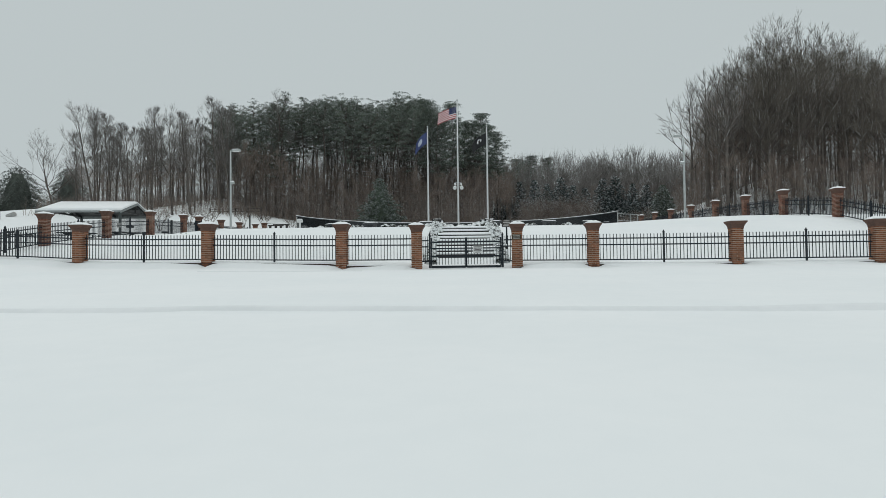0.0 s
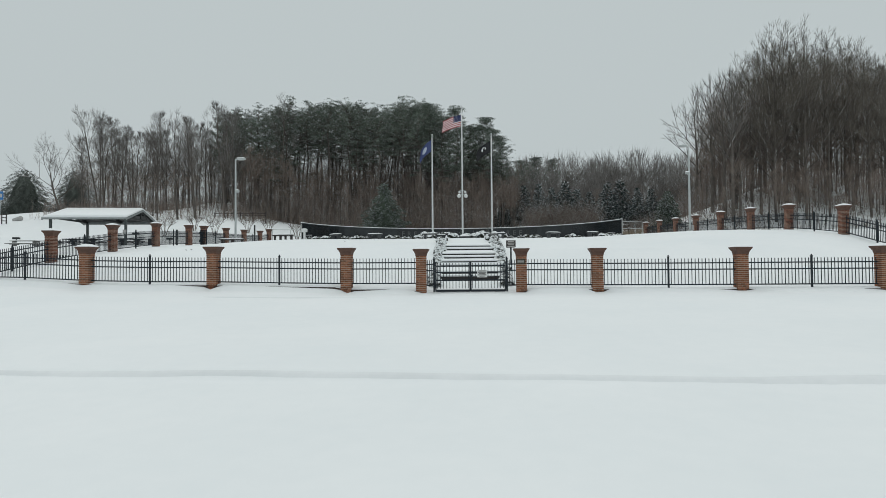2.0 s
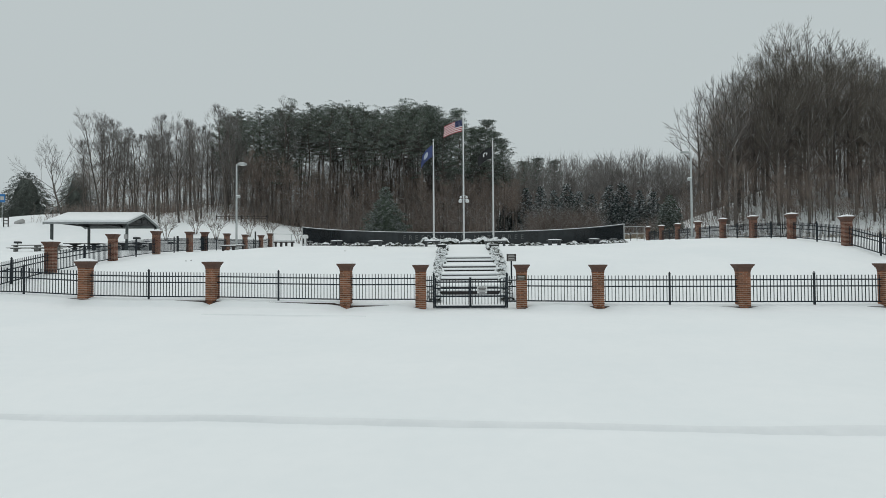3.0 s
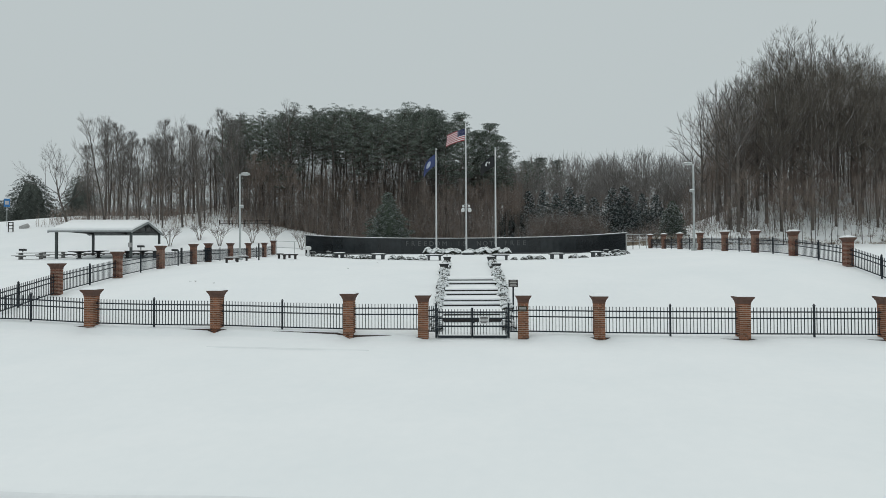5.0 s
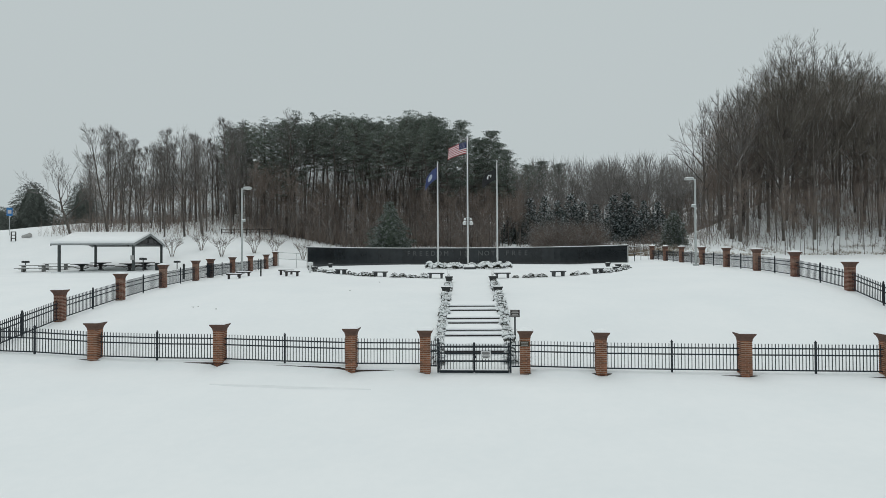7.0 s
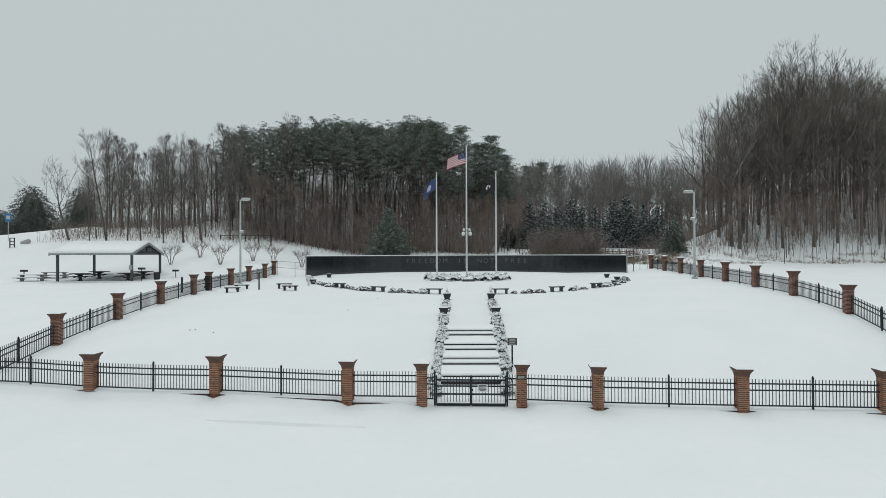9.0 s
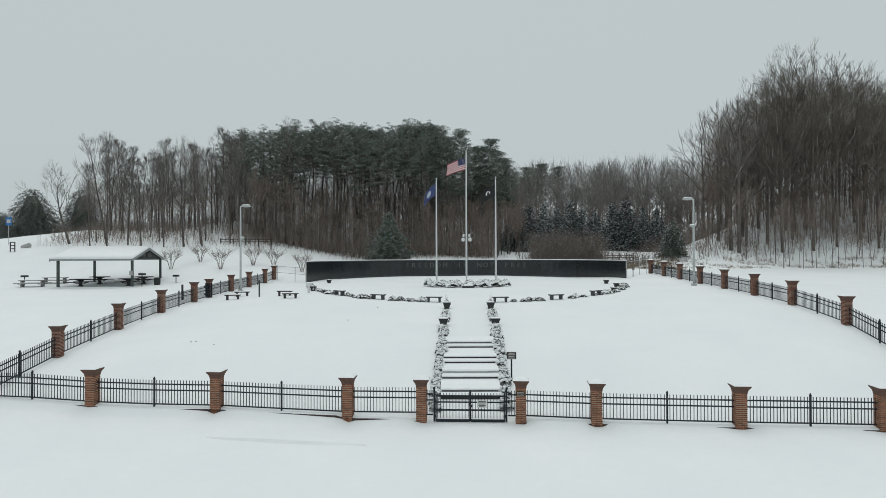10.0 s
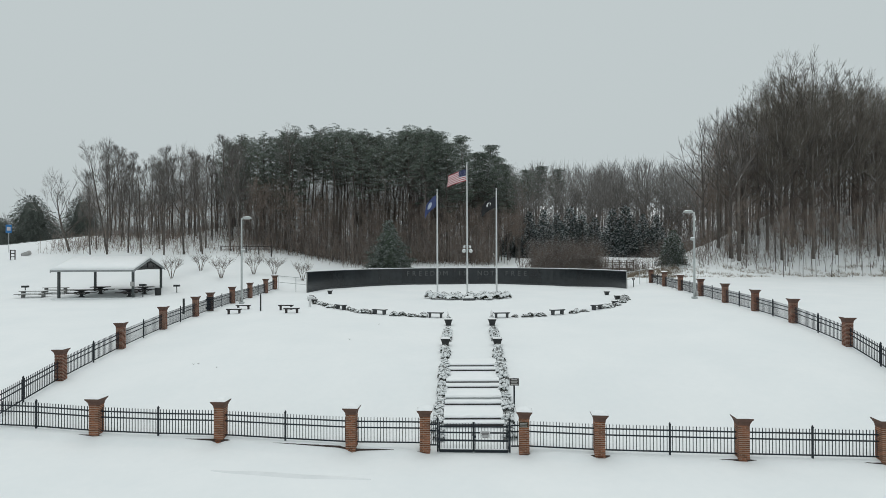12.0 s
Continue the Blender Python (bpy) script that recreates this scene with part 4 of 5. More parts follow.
# ---- benches, posts, rails, signs ----
for x, y, q in ((-18.45, 51.3, 0.06), (-18.5, 53.7, 0.06), (-14.0, 51.3, 0.02), (-13.0, 49.4, -0.02)):
    granite_bench(x, y, q, "dark plank bench on two square legs with snow on it", 1.28, "plank benches", TIMBER, 0.32)
tagged(part("marker_post", Shape().box((-16.3, 51.7, land(-16.3, 51.7) + 0.7), (0.1, 0.1, 1.5), 0, 0.01), DARKMETAL, None, "slim dark post standing alone in snow"), "", "post")
tagged(part("marker_post", Shape().box((-22.9, 51.6, land(-22.9, 51.6) + 0.62), (0.13, 0.13, 1.4), 0, 0.01), DARKMETAL, None, "slim dark post beside the fence"), "", "post")


def pipe_rail(a, b, hs):
    t = thing("pipe_rail", "grey galvanised pipe barrier between the wall and the fence", "railing", group="pipe barriers")
    a, b = Vector((*a, land(*a))), Vector((*b, land(*b)))
    for h in hs:
        part("rail", Shape().tube([a + Vector((0, 0, h)), b + Vector((0, 0, h))], [0.03, 0.03], 8), POLE, t)
    for f in (0.03, 0.62, 0.97):
        p = a.lerp(b, f)
        part("post", Shape().tube([p - Vector((0, 0, 0.1)), p + Vector((0, 0, hs[-1] + 0.03))], [0.035, 0.035], 8), POLE, t)


pipe_rail((-20.6, 71.2), (-16.3, 68.6), (0.85, 1.6))
pipe_rail((20.2, 67.2), (24.6, 72.6), (0.95, 1.75))


def post_sign(name, label, x, y, h, w, t_h, face, bar, rows=4, stem=None, turn=0.0):
    t = thing(name, label, "sign", Matrix.Translation((x, y, land(x, y) - 0.1)) @ Matrix.Rotation(turn, 4, "Z"))
    part("post", Shape().box((0, 0.03, h / 2), (0.07, 0.05, h), 0, 0.006), stem or IRON, t)
    part("board", Shape().box((0, 0, h - t_h / 2), (w, 0.03, t_h), 0, 0.006), face, t)
    for i in range(rows):
        part("print_line", Shape().box((0, -0.019, h - t_h * (i + 0.75) / (rows + 0.5)), (w * (0.75 if i % 2 else 0.62), 0.004, t_h / (rows * 2.3))), bar, t)


post_sign("park_sign", "dark brown park sign with pale print on a post", 2.84, 29.45, 1.46, 0.44, 0.34, SIGNDARK, BARPALE, 4)
post_sign("small_sign", "small dark sign on a thin post by the wall", 21.2, 67.6, 1.15, 0.3, 0.24, SIGNDARK, BARPALE, 2)
post_sign("blue_sign", "blue road sign on a post near the evergreens", -66.4, 88.5, 4.3, 0.75, 1.25, SIGNBLUE, BARPALE, 1, POLE, 0.4)
ped = thing("wall_pedestal", "white pedestal beside the end of the dark wall", "pedestal", Matrix.Translation((-12.35, 53.0, land(-12.35, 53) - 0.05)) @ Matrix.Diagonal((1, 1, 0.72, 1)))
part("column", Shape().box((0, 0, 0.5), (0.16, 0.16, 1.0), 0, 0.01), SIGNWHITE, ped)
part("box_head", Shape().box((0, 0, 1.15), (0.46, 0.3, 0.36), 0, 0.02), SIGNWHITE, ped)
part("snow_top", snow_slab(0.44, 0.3, 0.09, 2), SNOWCAP, ped, "", True, Matrix.Translation((0, 0, 1.33)))
fr = thing("climbing_rack", "small upright dark timber rack in the meadow", "rack", Matrix.Translation((-62.2, 83.8, land(-62.2, 83.8) - 0.1)) @ Matrix.Scale(1.15, 4))
for x in (-0.28, 0.28):
    part("upright", Shape().box((x, 0, 0.65), (0.09, 0.09, 1.3), 0, 0.006), TIMBER, fr)
for z in (0.45, 0.85, 1.25):
    part("rung", Shape().box((0, 0, z), (0.48, 0.07, 0.1), 0, 0.006), TIMBER, fr)
bh = thing("litter_pipe", "short pale concrete pipe lying half buried in the snowy meadow", "pipe", Matrix.Translation((-61.9, 86.0, land(-61.9, 86.0) + 0.25)) @ Matrix.Rotation(-0.35, 4, "Y"))
part("barrel", Shape().tube([(-0.6, 0, 0), (-0.57, 0, 0), (0.57, 0, 0), (0.6, 0, 0)], [0.3, 0.33, 0.33, 0.3], 14), CONCRETE, bh, "", True)
part("snow_cover", snow_slab(1.1, 0.5, 0.16, 4, 10), SNOWCAP, bh, "", True, Matrix.Translation((0, 0, 0.24)))

deck = thing("timber_deck", "weathered timber viewing deck with rails behind the wall", "deck", Matrix.Translation((26.6, 90.5, land(26.6, 90.5) - 0.1)) @ Matrix.Rotation(-0.1, 4, "Z"))
part("platform", Shape().box((0, 0.6, 0.35), (4.4, 1.8, 0.12), 0, 0.01), DECKWOOD, deck)
for i in range(5):
    part("post", Shape().box((-2.1 + i * 1.05, -0.3, 0.8), (0.12, 0.12, 1.7), 0, 0.008), DECKWOOD, deck)
for z in (0.95, 1.3):
    part("rail", Shape().box((0, -0.37, z), (4.4, 0.05, 0.12), 0, 0.006), DECKWOOD, deck)
part("handrail", Shape().box((0, -0.3, 1.68), (4.5, 0.2, 0.06), 0, 0.008), DECKWOOD, deck)
part("snow_cover", snow_slab(4.4, 0.18, 0.06, 7, 12), SNOWCAP, deck, "", True, Matrix.Translation((0, -0.3, 1.71)))

rf = thing("rail_fence", "low dark timber rail fence at the wood's edge", "fence")
rz = land(-33.0, 90.5) - 0.1
for i in range(5):
    x = -35.0 + i * 1.95
    part("post", Shape().box((x, 90.5, rz - 0.1), (0.14, 0.14, 2.1), 0, 0.01), TIMBER, rf)
    if i < 4:
        for h in (0.4, 0.78):
            part("rail", Shape().tube([(x, 90.4, rz + h), (x + 1.95, 90.4, rz + h - 0.03)], [0.05, 0.05], 6), TIMBER, rf)

# ---- the kerb under the front fence ----
for i in range(len(FRONT) - 1):
    if i == 4:
        continue
    a, b = Vector(FRONT[i]), Vector(FRONT[i + 1])
    n = (b - a).normalized()
    n, rings = Vector((n.y, -n.x)), []
    for j in range(13):
        p = a.lerp(b, j / 12)
        z = land(*p)
        rings.append([(*(p + n * o), z + h) for o, h in ((0.205, -0.15), (0.205, ledge(p.x) - 0.055), (0.08, ledge(p.x) - 0.055), (0.08, -0.15))])
    tagged(part("kerb", Shape().solid(rings), WETBRICK, None, "low dark brick kerb under the fence, half buried in snow"), "", "kerb", kind="structure")


# ---- dark tufts poking out of the lawn ----
for x, y in ((-14.3, 34.1), (-14.05, 34.15), (-6.5, 39.0), (-5.2, 44.2), (-12.8, 33.5)):
    tuft, rg = Shape(), random.Random(int(x * 100))
    for _ in range(9):
        tuft.sliver((x + rg.gauss(0, 0.02), y + rg.gauss(0, 0.02), snowfield(x, y) - 0.02), (rg.gauss(0, 0.05), rg.gauss(0, 0.05), rg.uniform(0.05, 0.1)), 0.02)
    tagged(part("grass_tuft", tuft, LEAF, None, "tiny dark tuft of grass poking through snow"), "", "grass", "grass tufts")

# ---- shade painted on the snow ----


def shade_strip(name, label, pts, width, seed, mat, lift=0.0):
    """A narrow uneven strip of greyed snow along a line, painting the shade of a step or rut."""
    r, s = random.Random(seed), Shape()
    for (x0, y0), (x1, y1) in zip(pts, pts[1:]):
        n = max(2, int(math.hypot(x1 - x0, y1 - y0) / 0.25))
        for i in range(n + 1):
            f = i / n
            x, y = x0 + (x1 - x0) * f, y0 + (y1 - y0) * f
            w = width * (0.6 + 0.5 * abs(noise.noise((x * 0.25, y * 0.25, seed)))) * min(1.0, 0.15 + 4 * f * (1 - f))
            o = 0.05 * noise.noise((x * 0.4, seed, 0))
            s.v += [(x, y + o + w * (k / 4 - 0.5), snowfield(x, y + o + w * (k / 4 - 0.5)) + lift + (-0.02, 0.006, 0.008, 0.006, -0.02)[k]) for k in range(5)]
            if i:
                m = len(s.v) - 10
                for k in range(4):
                    s.f.append((m + k, m + k + 5, m + k + 6, m + k + 1))
                    s.m.append(0)
    tagged(part(name, s, mat, None, label, True), "", "snow", kind="structure")


# kerb-face and rut shade, painted as grey strips just over the snow
shade_strip("snow_shade", "strip of greyed snow painting the shaded face of the buried kerb", [(-14.0, 12.51), (14.0, 10.39)], 0.36, 3, SHADESNOW)
shade_strip("snow_shade", "short faint streak of greyed snow painting rut shade before the fence", [(-9.2, 24.0), (-3.1, 23.22)], 0.62, 5, SHADESNOW, 0.014)

# ---- trees ----


def grown_tree(seed, h, low, leader, wide, limbs, spread, levels, foot, twig, hue, up=0.1, bend=0.025, twigs=6):
    """A leafless tree: limbs fan up from the trunk and fork again and again until they fill a domed crown.

    low, leader: where the first limb leaves and where the trunk ends; wide: half the crown's width;
    spread: the lowest limbs' angle from upright; foot: the trunk's radius; twig: length of the last twigs.
    """
    r = random.Random(seed)
    tr, cr = Shape(), Shape()
    q, top = 0.77, leader * h
    span = sum(q ** k for k in range(levels)) + 0.12
    mid = 0.5 * (low * h + h)

    def axis(z):
        k = min(1.0, max(0.0, z) / 5)
        return Vector((bend * h * k * noise.noise((z * 0.13, seed, 0)), bend * h * k * noise.noise((z * 0.13, seed, 9)), z))

    zs = [-0.6, 0.25] + [0.25 + (top - 0.25) * i / 9 for i in range(1, 10)]
    tr.tube([axis(z) for z in zs], [foot * (1.35 if z < 0 else 1.04 - 0.68 * z / top) for z in zs], 7)

    def reach(p, d):
        """How far from p along d the crown's outline lies."""
        e = Vector((p.x / wide, p.y / wide, (p.z - mid) / (h - mid)))
        g = Vector((d.x / wide, d.y / wide, d.z / (h - mid)))
        a, b, c = g.dot(g), 2 * e.dot(g), e.dot(e) - 1
        return (-b + math.sqrt(max(0.0, b * b - 4 * a * c))) / (2 * a)

    def ribbon(path, w0, w1, mat):
        side = (path[-1] - path[0]).cross(Vector((r.gauss(0, 1), r.gauss(0, 1), r.gauss(0, 1)))).normalized()
        n, k = len(cr.v), len(path)
        for i, p in enumerate(path):
            o = side * ((w0 + (w1 - w0) * i / (k - 1)))
            cr.v.extend(((p - o)[:], (p + o)[:]))
        for i in range(k - 1):
            cr.f.append((n + 2 * i, n + 2 * i + 1, n + 2 * i + 3, n + 2 * i + 2))
            cr.m.append(mat)

    def shoot(p, d, ln, w):
        e = (d + Vector((r.gauss(0, 0.33), r.gauss(0, 0.33), r.gauss(0.1, 0.25)))).normalized()
        cr.sliver(p, e * ln, w, 1 if r.random() < 0.06 else 0)

    def branch(p, d, ln, rad, level, turn):
        path, way = [p], d.copy()
        for i in range(3 if level < 3 else 2):
            way = (way + Vector((r.gauss(0, 0.07), r.gauss(0, 0.07), r.gauss(0.03, 0.05)))).normalized()
            path.append(path[-1] + way * ln / (3 if level < 3 else 2))
        mat = 1 if 0 < level < 5 and r.random() < 0.10 else (2 if rad > 0.022 else 0)
        if rad > 0.02:
            k = len(path) - 1
            cr.tube(path, [rad * (1 - 0.3 * i / k) for i in range(k + 1)], 4 if rad > 0.06 else 3, mat)
        else:
            ribbon(path, rad, rad * 0.62, mat)
        end = path[-1]
        if level == levels - 1:
            for _ in range(twigs):
                shoot(path[-2].lerp(end, r.random()), way, twig * r.uniform(0.5, 1.2), 0.013)
            cr.sliver(end, way * twig * 1.1, rad * 1.3, 0)
            return
        if level >= levels - 3:
            for _ in range(3):
                shoot(path[0].lerp(end, r.uniform(0.3, 1)), way, twig * r.uniform(0.8, 1.7), 0.015)
        u = way.orthogonal().normalized()
        w = way.cross(u)
        for j in range(3 if r.random() < 0.42 else 2):
            t = turn + j * 2.6 + r.uniform(-0.5, 0.5)
            ang = r.uniform(0.06, 0.24) if j == 0 else r.uniform(0.36, 0.66)
            e = (way * math.cos(ang) + (u * math.cos(t) + w * math.sin(t)) * math.sin(ang) + Vector((0, 0, up))).normalized()
            b = end if j < 2 else path[-2].lerp(end, r.uniform(0.1, 0.8))
            branch(b, e, ln * q * (r.uniform(0.9, 1.08) if j == 0 else r.uniform(0.68, 0.98)), rad * (0.74 if j == 0 else 0.64), level + 1, turn + 2.4)

    for i in range(limbs):
        g = (i + r.uniform(0, 0.7)) / limbs
        z = (low + (leader - low) * g) * h if i < limbs - 1 else top
        t = i * 2.4 + r.uniform(-0.4, 0.4)
        ang = spread * (1 - 0.62 * g) * r.uniform(0.8, 1.2) if i < limbs - 1 else 0.08
        d = Vector((math.cos(t) * math.sin(ang), math.sin(t) * math.sin(ang), math.cos(ang)))
        p = axis(z)
        branch(p, d, reach(p, d) / span * (r.uniform(0.84, 1.06) if i < limbs - 1 else 0.84), foot * (1.04 - 0.68 * z / top) * (0.55 if i < limbs - 1 else 0.9), 0, t)
    return tr.mesh("trunk", BARK, True), cr.mesh("crown", [hue, FROSTTWIG, BARK]), max(v[2] for v in cr.v) * 0.98


def pine_tree(seed, h, bare=0.45, spread=2.6, n=30, pads=5, size=1.0):
    """A pine: a straight trunk, snags with snow on them, and flat pads of needles towards the ends of its limbs."""
    r = random.Random(seed)
    tr, cr = Shape(), Shape()
    pts = [Vector((r.uniform(-0.1, 0.1) * i, r.uniform(-0.1, 0.1) * i, h * i / 6)) for i in range(7)]
    pts[0].z = -0.6
    tr.tube(pts, [0.0088 * h * (1 - 0.13 * i) for i in range(7)], 6)

    def on_trunk(f):
        z = min(f * 6, 5.99)
        return pts[int(z)].lerp(pts[int(z) + 1], z - int(z))

    for i in range(n):
        f = bare + (1 - bare) * (i + r.random()) / n
        b, a, g = on_trunk(f), i * 2.4 + r.uniform(-0.6, 0.6), (f - bare) / (1 - bare)
        ln = spread * (0.16 + 0.92 * math.sin(math.pi * min(0.97, 0.22 + 0.74 * g)) ** 0.8) * r.uniform(0.5, 1.25)
        o = Vector((math.cos(a), math.sin(a), 0))
        rise = ln * (-0.14 + 0.72 * g + r.uniform(-0.12, 0.14))
        e = b + o * ln + Vector((0, 0, rise + 0.12 * ln))
        c = b + o * ln * 0.55 + Vector((0, 0, rise * 0.4))
        tr.tube([b, c, e], [0.05, 0.035, 0.012], 3)
        for k in range(pads):
            t = 0.38 + 0.66 * (k + r.random()) / pads
            q = (b.lerp(c, t / 0.55) if t < 0.55 else c.lerp(e, (t - 0.55) / 0.45)) + Vector((r.gauss(0, 0.22), r.gauss(0, 0.22), r.uniform(0.0, 0.15)))
            w = r.uniform(0.28, 0.56) * size
            for _ in range(34):
                x, y = r.gauss(0, 0.5), r.gauss(0, 0.5)
                s = q + Vector((x * w, y * w, 0.24 * w * (1 - x * x - y * y) + r.uniform(-0.10, 0.07)))
                d = Vector((x * 0.9 + r.gauss(0, 0.5), y * 0.9 + r.gauss(0, 0.5), r.uniform(-0.15, 0.95))).normalized()
                # upward needles are paled, part snow dusting, part painted haze
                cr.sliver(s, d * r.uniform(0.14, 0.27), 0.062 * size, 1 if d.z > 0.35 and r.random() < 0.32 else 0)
    for i in range(26):
        f = r.uniform(0.22, bare + 0.12)
        a, ln = r.uniform(0, 6.28), r.uniform(0.6, 2.3)
        b, d = on_trunk(f), Vector((math.cos(a), math.sin(a), r.uniform(-0.35, 0.15)))
        cr.sliver(b, d * ln, 0.07, 2 if r.random() < 0.5 else 3)
        for _ in range(5):
            t = r.uniform(0.3, 0.9)
            cr.sliver(b + d * ln * t, (d + Vector((r.gauss(0, 0.6), r.gauss(0, 0.6), r.gauss(0, 0.3)))) * r.uniform(0.25, 0.6), 0.028, 3 if r.random() < 0.4 else 2)
    return tr.mesh("trunk", PINEBARK, True), cr.mesh("crown", [NEEDLE, FROSTHAZE, PINEBARK, FROSTTWIG])


def cone_evergreen(seed, h, w, mat, snow=0.2, whorls=17, power=0.8, blade=0.34, cap=None, spray=4):
    """A spruce or cedar: tiers of drooping sprays with snow on them."""
    r = random.Random(seed)
    tr, cr = Shape(), Shape()
    tr.tube([(0, 0, -0.5), (0, 0, h * 0.5), (0, 0, h * 0.97)], [0.02 * h, 0.012 * h, 0.01], 6)
    if spray > 4:  # the close dead twigs inside
        cr.solid([[(q * math.cos(a), q * math.sin(a), 0.9 * h * f) for a, q in ((k * math.pi / 9, 0.23 * w * (1 - f) ** power * r.uniform(0.8, 1.1)) for k in range(18))] for f in (0.03, 0.12, 0.22, 0.33, 0.44, 0.55, 0.66, 0.76, 0.85, 0.92)])
    for i in range(whorls):
        f = 0.04 + 0.95 * i / whorls
        reach = w / 2 * (1 - f) ** power * r.uniform(0.85, 1.12) + 0.08
        arms = max(5, int(13 * (1 - f) + 3))
        for j in range(arms):
            a = 2 * math.pi * (j + r.uniform(-0.35, 0.35)) / arms + i
            ln = reach * r.uniform(0.7, 1.15)
            o = Vector((math.cos(a), math.sin(a), 0))
            b = Vector((0, 0, h * f))
            for k in range(max(5, int(ln / 0.13))):
                t = r.random() ** 0.55
                c = b + o * ln * t + Vector((r.uniform(-0.12, 0.12), r.uniform(-0.12, 0.12), -0.22 * ln * t * t + r.uniform(-0.15, 0.15)))
                for _ in range(spray):
                    q = (o * r.uniform(0.1, 1) + Vector((r.uniform(-0.9, 0.9), r.uniform(-0.9, 0.9), r.uniform(-0.5, 0.55)))).normalized()
                    cr.sliver(c, q * r.uniform(0.6, 1.2) * blade, blade * 0.42, 1 if r.random() < snow else 0)
    return tr.mesh("trunk", BARK, True), cr.mesh("crown", [mat, cap or FROSTHAZE])


# slender trees of the west wood, a wide one, the spreading trees of the east hill, open ones at its edge, young trees, and thinner ones for the depth of the woods
SLIM = [grown_tree(21, 16, 0.30, 0.74, 3.0, 10, 0.72, 5, 0.14, 0.6, TWIGGREY, 0.12, twigs=4), grown_tree(22, 17, 0.38, 0.82, 2.4, 10, 0.6, 5, 0.13, 0.6, TWIGGREY, 0.13, twigs=4), grown_tree(23, 16, 0.28, 0.56, 3.6, 8, 0.75, 5, 0.15, 0.6, TWIGGREY, 0.10, twigs=4), grown_tree(24, 18, 0.26, 0.86, 2.7, 13, 0.62, 5, 0.14, 0.6, TWIGGREY, 0.12, twigs=4)]
WIDE = [grown_tree(31, 14, 0.2, 0.5, 5.2, 9, 1.05, 5, 0.16, 0.6, TWIGGREY, 0.06, twigs=4)]
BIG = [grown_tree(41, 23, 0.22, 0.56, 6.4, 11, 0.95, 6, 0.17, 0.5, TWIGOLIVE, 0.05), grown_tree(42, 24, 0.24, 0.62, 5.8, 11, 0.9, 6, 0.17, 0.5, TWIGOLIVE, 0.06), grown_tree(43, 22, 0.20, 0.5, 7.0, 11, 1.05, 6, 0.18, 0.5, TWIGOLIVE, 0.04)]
OPEN = [grown_tree(51, 18, 0.26, 0.6, 4.8, 8, 0.95, 5, 0.24, 0.6, TWIGGREY, 0.05, twigs=4), grown_tree(52, 19, 0.34, 0.72, 4.0, 9, 0.85, 5, 0.22, 0.6, TWIGGREY, 0.07, twigs=4)]
YOUNG = [grown_tree(61, 10, 0.34, 0.8, 1.9, 8, 0.75, 4, 0.05, 0.6, TWIG, bend=0.06, twigs=5), grown_tree(62, 11, 0.38, 0.74, 2.2, 8, 0.8, 4, 0.055, 0.65, TWIG, bend=0.08, twigs=5), grown_tree(63, 9, 0.28, 0.76, 1.8, 8, 0.7, 4, 0.05, 0.6, TWIG, bend=0.07, twigs=5)]
DEEP = [grown_tree(71, 16, 0.26, 0.7, 3.4, 9, 0.75, 4, 0.105, 0.9, TWIGGREY), grown_tree(72, 16, 0.24, 0.6, 4.1, 9, 0.85, 4, 0.105, 0.9, TWIG), grown_tree(73, 17, 0.28, 0.7, 3.6, 10, 0.75, 4, 0.105, 0.9, TWIG)]
PINES = [(*pine_tree(50 + i, h, b, s), h + 0.5) for i, (h, b, s) in enumerate(((19, 0.69, 3.0), (20, 0.65, 3.1), (19, 0.73, 2.8), (19, 0.42, 2.7), (18, 0.33, 2.5), (19, 0.56, 2.9)))]
PINES.append((*pine_tree(58, 18, 0.50, 2.0, 54, 6, 1.2), 18.5))
SPRUCES = [(*cone_evergreen(70 + i, 8.0, w, SPRUCE, 0.27, 21, 0.85, 0.30, SNOWSPRAY), 8.0) for i, w in enumerate((5.6, 5.0, 6.0))]
CEDARS = [(*cone_evergreen(80 + i, 9.0, w, CEDAR, 0.07, 52, p, 0.17, None, 7), 9.0) for i, (w, p) in enumerate(((11.4, 0.46), (9.8, 0.44), (7.2, 0.62)))]
CEDARS.append((*cone_evergreen(84, 9.0, 7.6, NEEDLE, 0.2, 26, 0.6, 0.36, SNOWSPRAY), 9.0))
CEDARS.append((*cone_evergreen(86, 9.0, 8.2, NEEDLE, 0.42, 32, 0.72, 0.30, FROSTHAZE, 6), 9.0))

# how high the woods stand over the eye's last place, by bearing
SKYLINE = ((-0.72, 0.1), (-0.69, 0.12), (-0.67, 0.15), (-0.62, 0.192), (-0.595, 0.205), (-0.57, 0.19), (-0.53, 0.165), (-0.49, 0.19), (-0.44, 0.212), (-0.41, 0.175), (-0.395, 0.18), (-0.375, 0.207), (-0.33, 0.205), (-0.3, 0.217), (-0.16, 0.222), (-0.09, 0.216), (-0.04, 0.222), (-0.01, 0.212), (0.006, 0.185), (0.03, 0.205), (0.056, 0.17), (0.078, 0.193), (0.1, 0.165), (0.12, 0.152), (0.16, 0.167), (0.26, 0.167), (0.35, 0.177), (0.4, 0.172), (0.42, 0.18), (0.44, 0.23), (0.47, 0.25), (0.525, 0.265), (0.555, 0.285), (0.585, 0.298), (0.615, 0.332), (0.665, 0.332), (0.715, 0.31), (0.775, 0.295), (1.2, 0.3))


def woods_height(x, y):
    d = y - 2.7
    return 8.1 + along((x + 0.4) / d, SKYLINE) * d - land(x, y)


